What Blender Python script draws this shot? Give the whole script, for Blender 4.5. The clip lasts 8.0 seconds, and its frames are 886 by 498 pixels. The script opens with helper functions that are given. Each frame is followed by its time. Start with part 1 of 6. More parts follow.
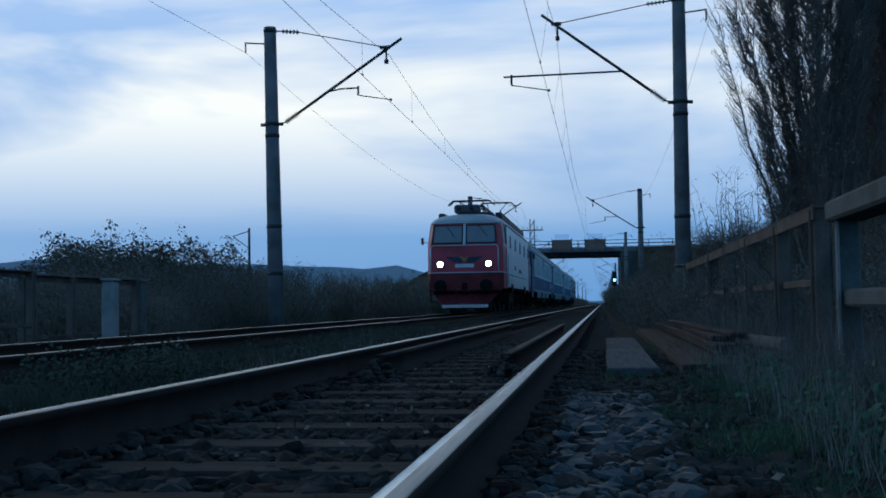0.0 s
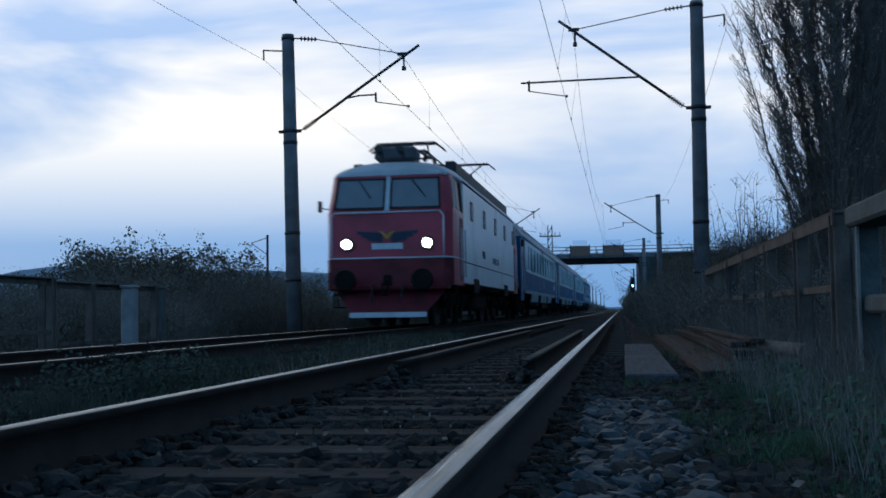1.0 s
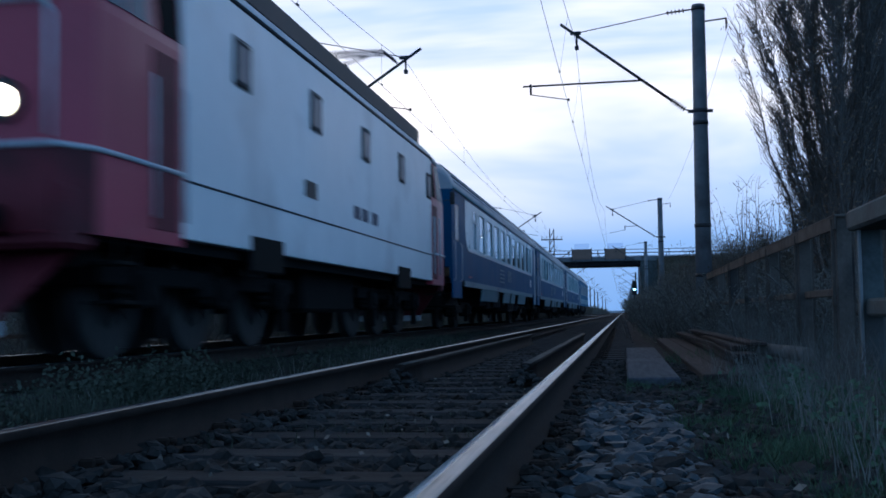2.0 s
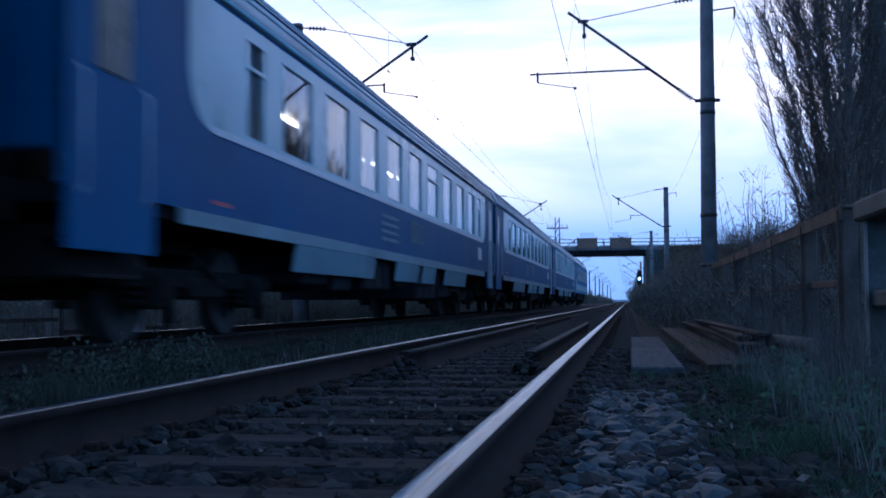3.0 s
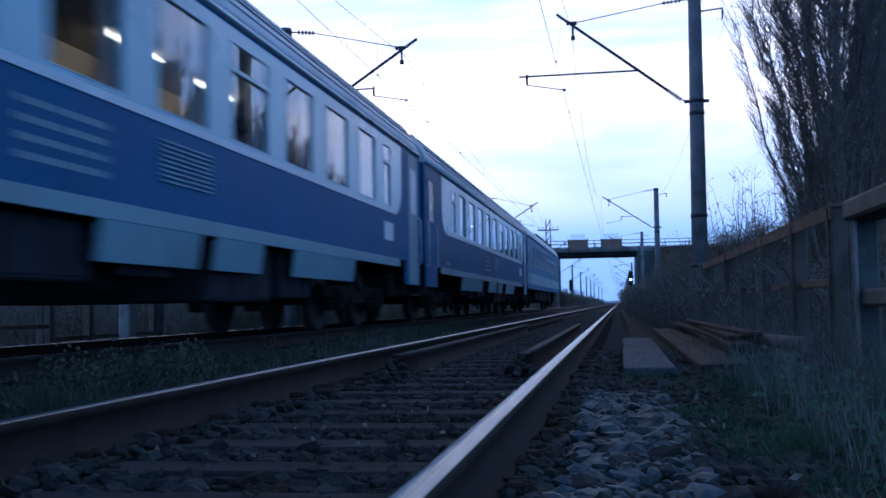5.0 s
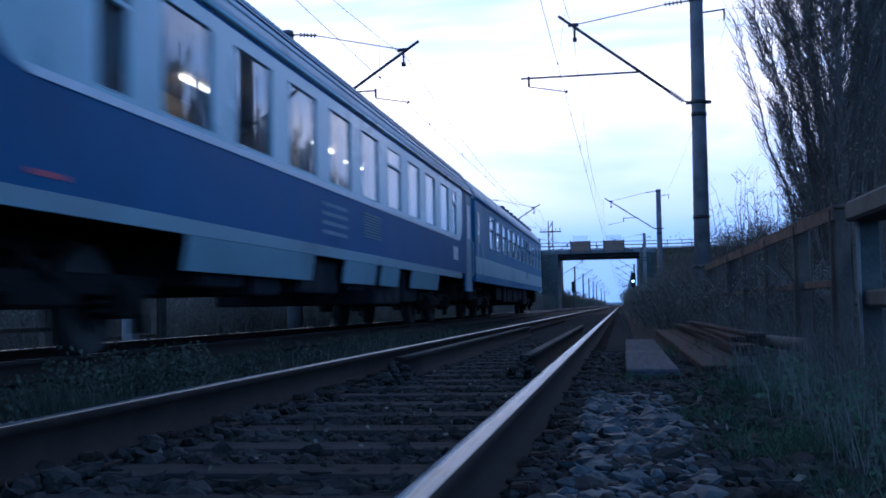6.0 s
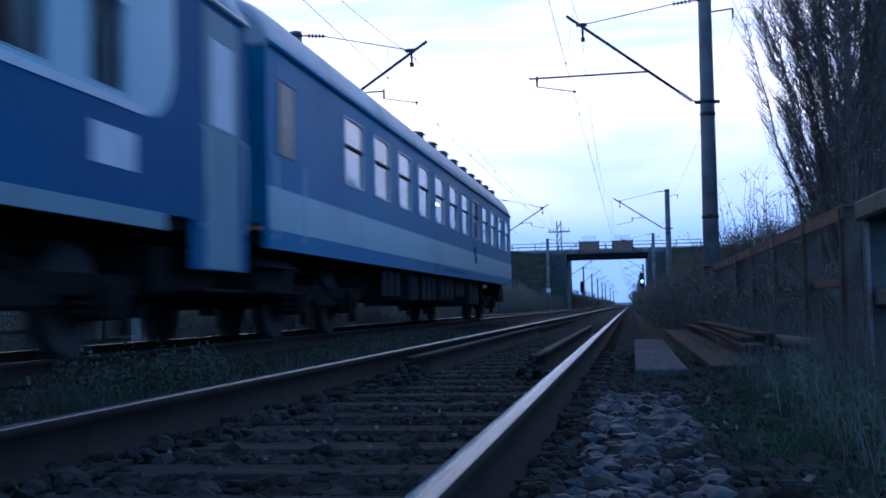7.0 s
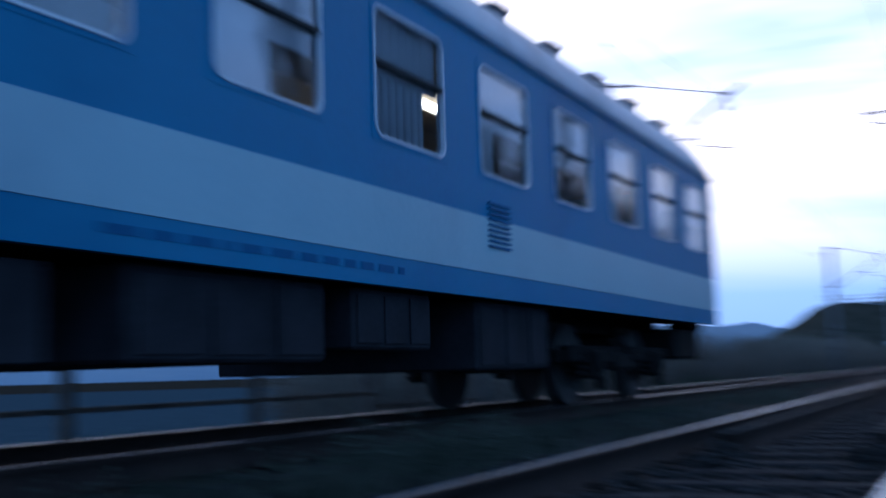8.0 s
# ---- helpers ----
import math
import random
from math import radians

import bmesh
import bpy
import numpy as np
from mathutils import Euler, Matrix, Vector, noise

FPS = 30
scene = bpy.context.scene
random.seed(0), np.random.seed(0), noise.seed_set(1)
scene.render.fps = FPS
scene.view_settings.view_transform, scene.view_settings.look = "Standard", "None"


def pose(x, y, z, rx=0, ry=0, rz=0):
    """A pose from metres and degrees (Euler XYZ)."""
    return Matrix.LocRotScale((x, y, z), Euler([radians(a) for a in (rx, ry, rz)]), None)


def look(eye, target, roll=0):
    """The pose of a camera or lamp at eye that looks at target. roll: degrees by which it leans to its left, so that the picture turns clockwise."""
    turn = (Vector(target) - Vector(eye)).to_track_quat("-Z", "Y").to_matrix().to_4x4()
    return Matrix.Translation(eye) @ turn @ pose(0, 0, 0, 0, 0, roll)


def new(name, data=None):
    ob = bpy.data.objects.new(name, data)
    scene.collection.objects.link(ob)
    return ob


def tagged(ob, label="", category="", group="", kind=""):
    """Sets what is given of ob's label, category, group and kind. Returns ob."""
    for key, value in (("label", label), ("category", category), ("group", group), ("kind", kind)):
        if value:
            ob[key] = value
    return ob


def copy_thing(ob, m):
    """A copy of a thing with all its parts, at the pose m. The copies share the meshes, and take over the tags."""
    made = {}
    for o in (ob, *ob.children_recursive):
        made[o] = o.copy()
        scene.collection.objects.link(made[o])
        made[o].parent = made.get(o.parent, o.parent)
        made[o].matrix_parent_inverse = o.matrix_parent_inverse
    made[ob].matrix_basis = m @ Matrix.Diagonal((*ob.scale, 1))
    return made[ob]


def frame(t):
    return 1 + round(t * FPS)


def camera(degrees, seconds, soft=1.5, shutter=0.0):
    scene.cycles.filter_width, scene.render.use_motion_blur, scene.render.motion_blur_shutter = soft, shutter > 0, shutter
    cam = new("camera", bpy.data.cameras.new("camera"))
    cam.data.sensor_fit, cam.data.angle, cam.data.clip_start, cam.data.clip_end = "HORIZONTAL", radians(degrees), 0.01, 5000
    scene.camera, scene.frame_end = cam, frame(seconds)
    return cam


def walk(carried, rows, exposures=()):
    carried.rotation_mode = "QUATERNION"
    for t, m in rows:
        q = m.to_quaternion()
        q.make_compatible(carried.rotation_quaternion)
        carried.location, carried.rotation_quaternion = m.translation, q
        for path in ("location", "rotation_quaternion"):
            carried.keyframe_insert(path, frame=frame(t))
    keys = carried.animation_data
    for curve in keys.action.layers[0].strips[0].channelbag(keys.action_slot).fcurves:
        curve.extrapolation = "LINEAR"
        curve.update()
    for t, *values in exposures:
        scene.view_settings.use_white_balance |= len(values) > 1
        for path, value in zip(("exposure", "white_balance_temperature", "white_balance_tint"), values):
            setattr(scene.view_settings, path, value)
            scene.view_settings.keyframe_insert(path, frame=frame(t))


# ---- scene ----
# Metres. x to the right of the line, y along it, z = 0 at the railheads.
cam = camera(43.0, 8.0, soft=1.7, shutter=0.5)
# seconds, x, y, z, yaw, pitch, roll of a camera that stands low beside the rail
STAND = [
    (0.0, 0.000, 0.000, 0.331, 8.074, 2.862, 0.839),
    (0.5, 0.000, 0.000, 0.331, 8.818, 3.201, 0.860),
    (1.0, 0.000, 0.000, 0.331, 8.985, 3.194, 0.900),
    (1.5, 0.000, 0.000, 0.331, 9.017, 3.370, 0.782),
    (2.8, 0.000, 0.000, 0.331, 9.182, 3.230, 1.024),
    (3.0, 0.000, 0.000, 0.331, 9.317, 2.740, 0.369),
    (3.5, 0.000, 0.000, 0.331, 9.389, 2.351, 0.657),
    (4.0, 0.000, 0.000, 0.331, 9.367, 2.528, 0.656),
    (4.2, 0.000, 0.000, 0.331, 9.407, 2.453, 0.399),
    (4.5, 0.000, 0.000, 0.331, 9.106, 2.849, 0.535),
    (5.8, 0.000, 0.000, 0.331, 8.996, 2.914, 1.251),
    (6.0, 0.000, 0.000, 0.331, 9.018, 2.988, 1.109),
    (6.2, 0.000, 0.000, 0.331, 8.918, 3.090, 1.516),
    (6.5, 0.000, 0.000, 0.331, 9.004, 2.978, 1.178),
    (7.0, 0.000, 0.000, 0.331, 9.459, 3.014, 1.212),
    (7.2, 0.000, 0.000, 0.331, 9.732, 3.535, 1.071),
    (7.4, 0.000, 0.000, 0.331, 10.459, 3.835, 1.307),
    (7.5, 0.000, 0.100, 0.335, 10.893, 3.919, 1.400),
    (7.6, 0.000, 0.300, 0.345, 11.450, 4.020, 1.400),
    (7.7, 0.000, 0.530, 0.381, 12.688, 4.526, 1.350),
    (7.8, -0.019, 0.700, 0.381, 15.604, 5.026, 1.350),
    (7.9, -0.047, 0.850, 0.375, 20.301, 5.659, 1.750),
    (8.0, -0.069, 0.900, 0.400, 25.850, 6.290, 1.600),
]
walk(cam, [(t, pose(x, y, z, 90 + p, r, w)) for t, x, y, z, w, p, r in STAND],
     exposures=[(0.0, -0.22, 5430, -5), (0.6, -0.14, 5680, -2), (1.5, 0.06, 5850, 1), (3.0, 0.52, 5300, 16), (7.0, 0.63, 5300, 16), (8.0, 0.58, 5350, 15)])

# ---- sky and light ----
SUN_AZ, SUN_EL = 200.0, 6.0
world = bpy.data.worlds.new("dusk_sky")
scene.world = world
world.use_nodes = True
wn, wl = world.node_tree.nodes, world.node_tree.links
wn.clear()
w_out, w_bg = wn.new("ShaderNodeOutputWorld"), wn.new("ShaderNodeBackground")
sky = wn.new("ShaderNodeTexSky")
sky.sky_type, sky.sun_disc = 'NISHITA', False
sky.sun_elevation, sky.sun_rotation = radians(SUN_EL), radians(-50)
sky.air_density, sky.dust_density, sky.ozone_density = 1.0, 0.6, 2.5
w_co, w_map = wn.new("ShaderNodeTexCoord"), wn.new("ShaderNodeMapping")
w_map.inputs["Scale"].default_value = (1.0, 1.0, 4.2)
w_map.inputs["Rotation"].default_value = (0.0, radians(9), 0.0)
w_noise = wn.new("ShaderNodeTexNoise")
w_noise.inputs["Scale"].default_value, w_noise.inputs["Detail"].default_value = 1.9, 5.0
w_noise.inputs["Roughness"].default_value, w_noise.inputs["Distortion"].default_value = 0.52, 0.35
w_ramp = wn.new("ShaderNodeValToRGB")
w_ramp.color_ramp.elements[0].position, w_ramp.color_ramp.elements[1].position = 0.40, 0.60
w_sep = wn.new("ShaderNodeSeparateXYZ")
w_up = wn.new("ShaderNodeMapRange")
w_up.inputs["From Min"].default_value, w_up.inputs["From Max"].default_value = 0.0, 0.26
w_up.inputs["To Min"].default_value, w_up.inputs["To Max"].default_value = 0.0, 1.0
w_haze = wn.new("ShaderNodeMix")
w_haze.data_type = 'RGBA'
w_haze.inputs["A"].default_value = (0.19, 0.36, 0.69, 1)
w_haze.inputs["B"].default_value = (0.55, 0.645, 0.93, 1)
w_cloud = wn.new("ShaderNodeMix")
w_cloud.data_type = 'RGBA'
w_cloud.inputs["B"].default_value = (1.35, 1.14, 1.01, 1)
w_mul = wn.new("ShaderNodeMath")
w_mul.operation = 'MULTIPLY'
w_bot = wn.new("ShaderNodeMapRange")
w_bot.inputs["From Min"].default_value, w_bot.inputs["From Max"].default_value = 0.06, 0.17
w_mix = wn.new("ShaderNodeMix")
w_mix.data_type = 'RGBA'
w_mix.inputs["Factor"].default_value = 0.9
w_dim = wn.new("ShaderNodeVectorMath")
w_dim.operation = 'SCALE'
w_dim.inputs["Scale"].default_value = 0.1
wl.new(w_co.outputs["Generated"], w_map.inputs["Vector"])
wl.new(w_map.outputs["Vector"], w_noise.inputs["Vector"])
wl.new(w_noise.outputs["Fac"], w_ramp.inputs["Fac"])
wl.new(w_co.outputs["Generated"], w_sep.inputs["Vector"])
wl.new(w_sep.outputs["Z"], w_up.inputs["Value"])
wl.new(w_sep.outputs["Z"], w_bot.inputs["Value"])
wl.new(w_up.outputs["Result"], w_haze.inputs["Factor"])
wl.new(w_ramp.outputs["Color"], w_mul.inputs[0])
wl.new(w_bot.outputs["Result"], w_mul.inputs[1])
wl.new(w_mul.outputs["Value"], w_cloud.inputs["Factor"])
wl.new(w_haze.outputs["Result"], w_cloud.inputs["A"])
wl.new(sky.outputs["Color"], w_dim.inputs[0])
wl.new(w_dim.outputs["Vector"], w_mix.inputs["A"])
wl.new(w_cloud.outputs["Result"], w_mix.inputs["B"])
# the glow of dusk stands ahead and to the left; the sky darkens towards the zenith and behind
w_dot = wn.new("ShaderNodeVectorMath")
w_dot.operation = 'DOT_PRODUCT'
w_dot.inputs[1].default_value = (-0.60, 0.80, 0.05)
w_side = wn.new("ShaderNodeMapRange")
w_side.interpolation_type = 'SMOOTHSTEP'
w_side.inputs["From Min"].default_value, w_side.inputs["From Max"].default_value = -0.2, 0.95
w_side.inputs["To Min"].default_value, w_side.inputs["To Max"].default_value = 1.0, 1.06
w_zen = wn.new("ShaderNodeMapRange")
w_zen.interpolation_type = 'SMOOTHSTEP'
w_zen.inputs["From Min"].default_value, w_zen.inputs["From Max"].default_value = 0.25, 0.8
w_zen.inputs["To Min"].default_value, w_zen.inputs["To Max"].default_value = 1.0, 0.28
w_fall = wn.new("ShaderNodeMath")
w_fall.operation = 'MULTIPLY'
w_scale = wn.new("ShaderNodeVectorMath")
w_scale.operation = 'SCALE'
wl.new(w_co.outputs["Generated"], w_dot.inputs[0])
wl.new(w_dot.outputs["Value"], w_side.inputs["Value"])
wl.new(w_sep.outputs["Z"], w_zen.inputs["Value"])
wl.new(w_side.outputs["Result"], w_fall.inputs[0])
wl.new(w_zen.outputs["Result"], w_fall.inputs[1])
w_away = wn.new("ShaderNodeMix")
w_away.data_type = 'RGBA'
w_away.inputs["A"].default_value = (0.27, 0.53, 0.95, 1)
w_turn = wn.new("ShaderNodeMapRange")
w_turn.interpolation_type = 'SMOOTHSTEP'
w_turn.inputs["From Min"].default_value, w_turn.inputs["From Max"].default_value = 0.1, 0.9
wl.new(w_dot.outputs["Value"], w_turn.inputs["Value"])
wl.new(w_turn.outputs["Result"], w_away.inputs["Factor"])
wl.new(w_mix.outputs["Result"], w_away.inputs["B"])
wl.new(w_away.outputs["Result"], w_scale.inputs[0])
wl.new(w_fall.outputs["Value"], w_scale.inputs["Scale"])
wl.new(w_scale.outputs["Vector"], w_bg.inputs["Color"])
w_bg.inputs["Strength"].default_value = 1.0
wl.new(w_bg.outputs["Background"], w_out.inputs["Surface"])

sun_data = bpy.data.lights.new("sun", 'SUN')
sun_data.energy, sun_data.angle, sun_data.color = 0.12, radians(25), (1.0, 0.93, 0.86)
sun = new("sun", sun_data)
sun.matrix_world = look((-60, 40, 30), (0, 0, 0))


# ---- materials ----
def mat(name, c1, c2, rough=0.7, metal=0.0, scale=4.0, fine=40.0, bump=0.3, depth=0.01, rnd=0.0, stain=None, spec=0.5, stretch=(1, 1, 1), coat=0.0):
    """A surface whose colour wanders between c1 and c2 at two scales, with relief; stain: a third colour in patches."""
    m = bpy.data.materials.new(name)
    m.use_nodes = True
    n, l = m.node_tree.nodes, m.node_tree.links
    b = n["Principled BSDF"]
    co, mp = n.new("ShaderNodeTexCoord"), n.new("ShaderNodeMapping")
    mp.inputs["Scale"].default_value = stretch
    l.new(co.outputs["Object"], mp.inputs["Vector"])
    na, nb = n.new("ShaderNodeTexNoise"), n.new("ShaderNodeTexNoise")
    na.inputs["Scale"].default_value, na.inputs["Detail"].default_value = scale, 4
    nb.inputs["Scale"].default_value, nb.inputs["Detail"].default_value = fine, 3
    l.new(mp.outputs["Vector"], na.inputs["Vector"])
    l.new(mp.outputs["Vector"], nb.inputs["Vector"])
    add = n.new("ShaderNodeMath")
    add.operation = 'MULTIPLY_ADD'
    l.new(nb.outputs["Fac"], add.inputs[0])
    add.inputs[1].default_value = 0.45
    l.new(na.outputs["Fac"], add.inputs[2])
    rg = n.new("ShaderNodeMapRange")
    rg.inputs["From Min"].default_value, rg.inputs["From Max"].default_value = 0.45, 1.0
    l.new(add.outputs["Value"], rg.inputs["Value"])
    mx = n.new("ShaderNodeMix")
    mx.data_type = 'RGBA'
    mx.inputs["A"].default_value, mx.inputs["B"].default_value = (*c1, 1), (*c2, 1)
    l.new(rg.outputs["Result"], mx.inputs["Factor"])
    col = mx.outputs["Result"]
    if stain:
        ns = n.new("ShaderNodeTexNoise")
        ns.inputs["Scale"].default_value, ns.inputs["Detail"].default_value = scale * 0.6, 6
        l.new(co.outputs["Object"], ns.inputs["Vector"])
        rs = n.new("ShaderNodeMapRange")
        rs.inputs["From Min"].default_value, rs.inputs["From Max"].default_value = 0.52, 0.68
        rs.inputs["To Max"].default_value = 0.8
        l.new(ns.outputs["Fac"], rs.inputs["Value"])
        m2 = n.new("ShaderNodeMix")
        m2.data_type = 'RGBA'
        m2.inputs["B"].default_value = (*stain, 1)
        l.new(rs.outputs["Result"], m2.inputs["Factor"])
        l.new(col, m2.inputs["A"])
        col = m2.outputs["Result"]
    if rnd:
        oi = n.new("ShaderNodeObjectInfo")
        geo = n.new("ShaderNodeNewGeometry")
        sm = n.new("ShaderNodeMath")
        sm.operation = 'ADD'
        l.new(oi.outputs["Random"], sm.inputs[0])
        l.new(geo.outputs["Random Per Island"], sm.inputs[1])
        hs = n.new("ShaderNodeHueSaturation")
        vr = n.new("ShaderNodeMapRange")
        vr.inputs["From Max"].default_value = 2.0
        vr.inputs["To Min"].default_value, vr.inputs["To Max"].default_value = 1 - rnd, 1 + rnd
        l.new(sm.outputs["Value"], vr.inputs["Value"])
        l.new(vr.outputs["Result"], hs.inputs["Value"])
        l.new(col, hs.inputs["Color"])
        col = hs.outputs["Color"]
    l.new(col, b.inputs["Base Color"])
    rr = n.new("ShaderNodeMapRange")
    rr.inputs["To Min"].default_value, rr.inputs["To Max"].default_value = max(0.03, rough - 0.12), min(1, rough + 0.12)
    l.new(na.outputs["Fac"], rr.inputs["Value"])
    l.new(rr.outputs["Result"], b.inputs["Roughness"])
    b.inputs["Metallic"].default_value = metal
    b.inputs["Specular IOR Level"].default_value = spec
    b.inputs["Coat Weight"].default_value = coat
    b.inputs["Coat Roughness"].default_value = 0.15
    if bump:
        bp = n.new("ShaderNodeBump")
        bp.inputs["Strength"].default_value, bp.inputs["Distance"].default_value = bump, depth
        l.new(add.outputs["Value"], bp.inputs["Height"])
        l.new(bp.outputs["Normal"], b.inputs["Normal"])
    return m


def glow(name, color, strength):
    m = bpy.data.materials.new(name)
    m.use_nodes = True
    b = m.node_tree.nodes["Principled BSDF"]
    b.inputs["Base Color"].default_value = (*color, 1)
    b.inputs["Emission Color"].default_value = (*color, 1)
    b.inputs["Emission Strength"].default_value = strength
    return m


def glass(name, tint, gloss=0.02, ior=1.6):
    m = bpy.data.materials.new(name)
    m.use_nodes = True
    n, l = m.node_tree.nodes, m.node_tree.links
    n.remove(n["Principled BSDF"])
    tr, gl, mx, fr = n.new("ShaderNodeBsdfTransparent"), n.new("ShaderNodeBsdfGlossy"), n.new("ShaderNodeMixShader"), n.new("ShaderNodeFresnel")
    tr.inputs["Color"].default_value = (*tint, 1)
    gl.inputs["Roughness"].default_value = gloss
    gl.inputs["Color"].default_value = (0.9, 0.93, 0.96, 1)
    fr.inputs["IOR"].default_value = ior
    l.new(fr.outputs["Fac"], mx.inputs["Fac"])
    l.new(tr.outputs["BSDF"], mx.inputs[1])
    l.new(gl.outputs["BSDF"], mx.inputs[2])
    l.new(mx.outputs["Shader"], n["Material Output"].inputs["Surface"])
    return m


M_EARTH = mat("earth", (0.018, 0.016, 0.014), (0.046, 0.041, 0.033), 0.98, spec=0.0, scale=0.6, fine=9, bump=0.6, depth=0.05, stain=(0.028, 0.036, 0.020))
M_BANK = mat("dry_grass_bank", (0.025, 0.029, 0.023), (0.06, 0.06, 0.048), 0.98, spec=0.0, scale=0.5, fine=5, bump=0.8, depth=0.12)
M_BALLAST = mat("ballast", (0.012, 0.012, 0.012), (0.040, 0.038, 0.036), 0.98, spec=0.05, scale=3, fine=24, bump=1.0, depth=0.04, stain=(0.022, 0.017, 0.014))
M_STONE = mat("ballast_stone", (0.016, 0.0155, 0.015), (0.056, 0.053, 0.050), 0.95, spec=0.1, scale=6, fine=60, bump=0.5, depth=0.006, rnd=0.55, stain=(0.026, 0.019, 0.015))
M_PALE_STONE = mat("pale_stone", (0.022, 0.031, 0.038), (0.085, 0.108, 0.12), 0.65, spec=0.3, scale=6, fine=60, bump=0.5, depth=0.006, rnd=0.45)
M_RAIL_SIDE = mat("rusted_rail", (0.016, 0.011, 0.009), (0.040, 0.027, 0.021), 0.9, 0.0, spec=0.15, scale=5, fine=70, bump=0.3, depth=0.003)
# Polished railhead in two colours: a painted gleam and sky blue, and a darker rest.
M_RAIL_GLEAM = mat("polished_railhead_gleam", (0.11, 0.215, 0.29), (0.23, 0.36, 0.45), 0.2, 0.9, scale=6, fine=60, bump=0.06, depth=0.002, stretch=(14, 0.5, 8), stain=(0.06, 0.115, 0.155))
M_RAIL_DARK = mat("darker_railhead", (0.016, 0.044, 0.066), (0.045, 0.093, 0.125), 0.34, 0.85, scale=6, fine=60, bump=0.2, depth=0.002, stretch=(14, 0.5, 8), stain=(0.018, 0.034, 0.047))
M_SLEEPER = mat("old_sleeper", (0.017, 0.016, 0.016), (0.052, 0.050, 0.049), 0.95, spec=0.1, scale=3, fine=40, bump=0.7, depth=0.008, rnd=0.3, stretch=(0.3, 3, 3))
M_CONCRETE = mat("mast_concrete", (0.11, 0.112, 0.12), (0.21, 0.21, 0.215), 0.95, spec=0.1, scale=2, fine=45, bump=0.3, depth=0.004, stain=(0.07, 0.068, 0.066))
M_PALE_CONC = mat("pale_concrete", (0.17, 0.172, 0.175), (0.30, 0.30, 0.295), 0.9, scale=3, fine=40, bump=0.4, depth=0.006, stain=(0.12, 0.12, 0.11))
M_SLATE = mat("roof_gear_grey", (0.07, 0.072, 0.078), (0.12, 0.122, 0.13), 0.8, spec=0.2, scale=3, fine=30, bump=0.2, depth=0.004)
M_STEEL = mat("dark_steel", (0.02, 0.02, 0.022), (0.05, 0.048, 0.048), 0.6, 0.3, scale=6, fine=60, bump=0.15, depth=0.002)
M_RUST = mat("rusty_steel", (0.075, 0.06, 0.05), (0.155, 0.126, 0.105), 0.95, spec=0.1, scale=4, fine=50, bump=0.5, depth=0.004, stain=(0.035, 0.034, 0.035))
M_GREENISH = mat("mossy_concrete", (0.045, 0.055, 0.054), (0.10, 0.115, 0.11), 0.95, scale=5, fine=40, bump=0.5, depth=0.006, stain=(0.05, 0.045, 0.04))
M_WOOD = mat("weathered_plank", (0.024, 0.018, 0.016), (0.07, 0.052, 0.046), 0.95, spec=0.1, scale=3, fine=30, bump=0.7, depth=0.006, rnd=0.35, stretch=(8, 0.5, 8))
M_GREYWOOD = mat("grey_plank", (0.04, 0.042, 0.048), (0.10, 0.104, 0.115), 0.95, spec=0.1, scale=3, fine=30, bump=0.6, depth=0.005, rnd=0.3, stretch=(8, 0.5, 8))
M_CUT = mat("sawn_log_end", (0.13, 0.105, 0.09), (0.22, 0.18, 0.15), 0.95, scale=10, fine=60, bump=0.4, depth=0.004)
M_STEM = mat("dark_stem", (0.08, 0.07, 0.06), (0.17, 0.148, 0.128), 0.97, spec=0.05, scale=6, fine=40, bump=0.4, depth=0.005)
M_BARK = mat("bark", (0.09, 0.08, 0.072), (0.19, 0.168, 0.15), 0.97, spec=0.05, scale=6, fine=40, bump=0.7, depth=0.01, stretch=(3, 3, 0.6))
M_LEAF = mat("autumn_leaf", (0.12, 0.085, 0.06), (0.24, 0.16, 0.10), 0.9, spec=0.1, scale=3, fine=20, bump=0, rnd=0.5)
M_BUSH = mat("dark_bush_leaf", (0.14, 0.125, 0.102), (0.22, 0.196, 0.16), 0.98, spec=0.0, scale=1, fine=10, bump=0, rnd=0.12)
M_GRASS = mat("damp_grass", (0.045, 0.088, 0.052), (0.115, 0.17, 0.10), 0.9, spec=0.1, scale=2, fine=14, bump=0, rnd=0.5)
M_DARKRED = mat("grimy_dark_red_paint", (0.11, 0.018, 0.026), (0.18, 0.03, 0.04), 0.6, scale=2, fine=25, bump=0.2, depth=0.003, stain=(0.05, 0.016, 0.016), spec=0.2)
M_CABROOF = mat("light_grey_roof_paint", (0.50, 0.52, 0.54), (0.64, 0.65, 0.66), 0.6, scale=1.5, fine=18, bump=0.1, depth=0.003, stain=(0.40, 0.40, 0.41))
M_SIDEGLASS = mat("dull_side_glass", (0.08, 0.095, 0.12), (0.11, 0.13, 0.155), 0.4, scale=3, fine=20, bump=0, spec=0.3)
M_DARKGRASS = mat("dark_weed", (0.032, 0.040, 0.028), (0.085, 0.090, 0.068), 0.95, spec=0.05, scale=2, fine=14, bump=0, rnd=0.5)
M_DRY = mat("dry_stalk", (0.13, 0.123, 0.11), (0.30, 0.285, 0.25), 0.9, spec=0.1, scale=2, fine=14, bump=0, rnd=0.4)
# Distance haze of the hills is mixed into this pale blue colour.
M_HILL = mat("hill_with_painted_haze", (0.20, 0.28, 0.36), (0.25, 0.33, 0.40), 1.0, scale=0.004, fine=0.05, bump=0, spec=0.0)
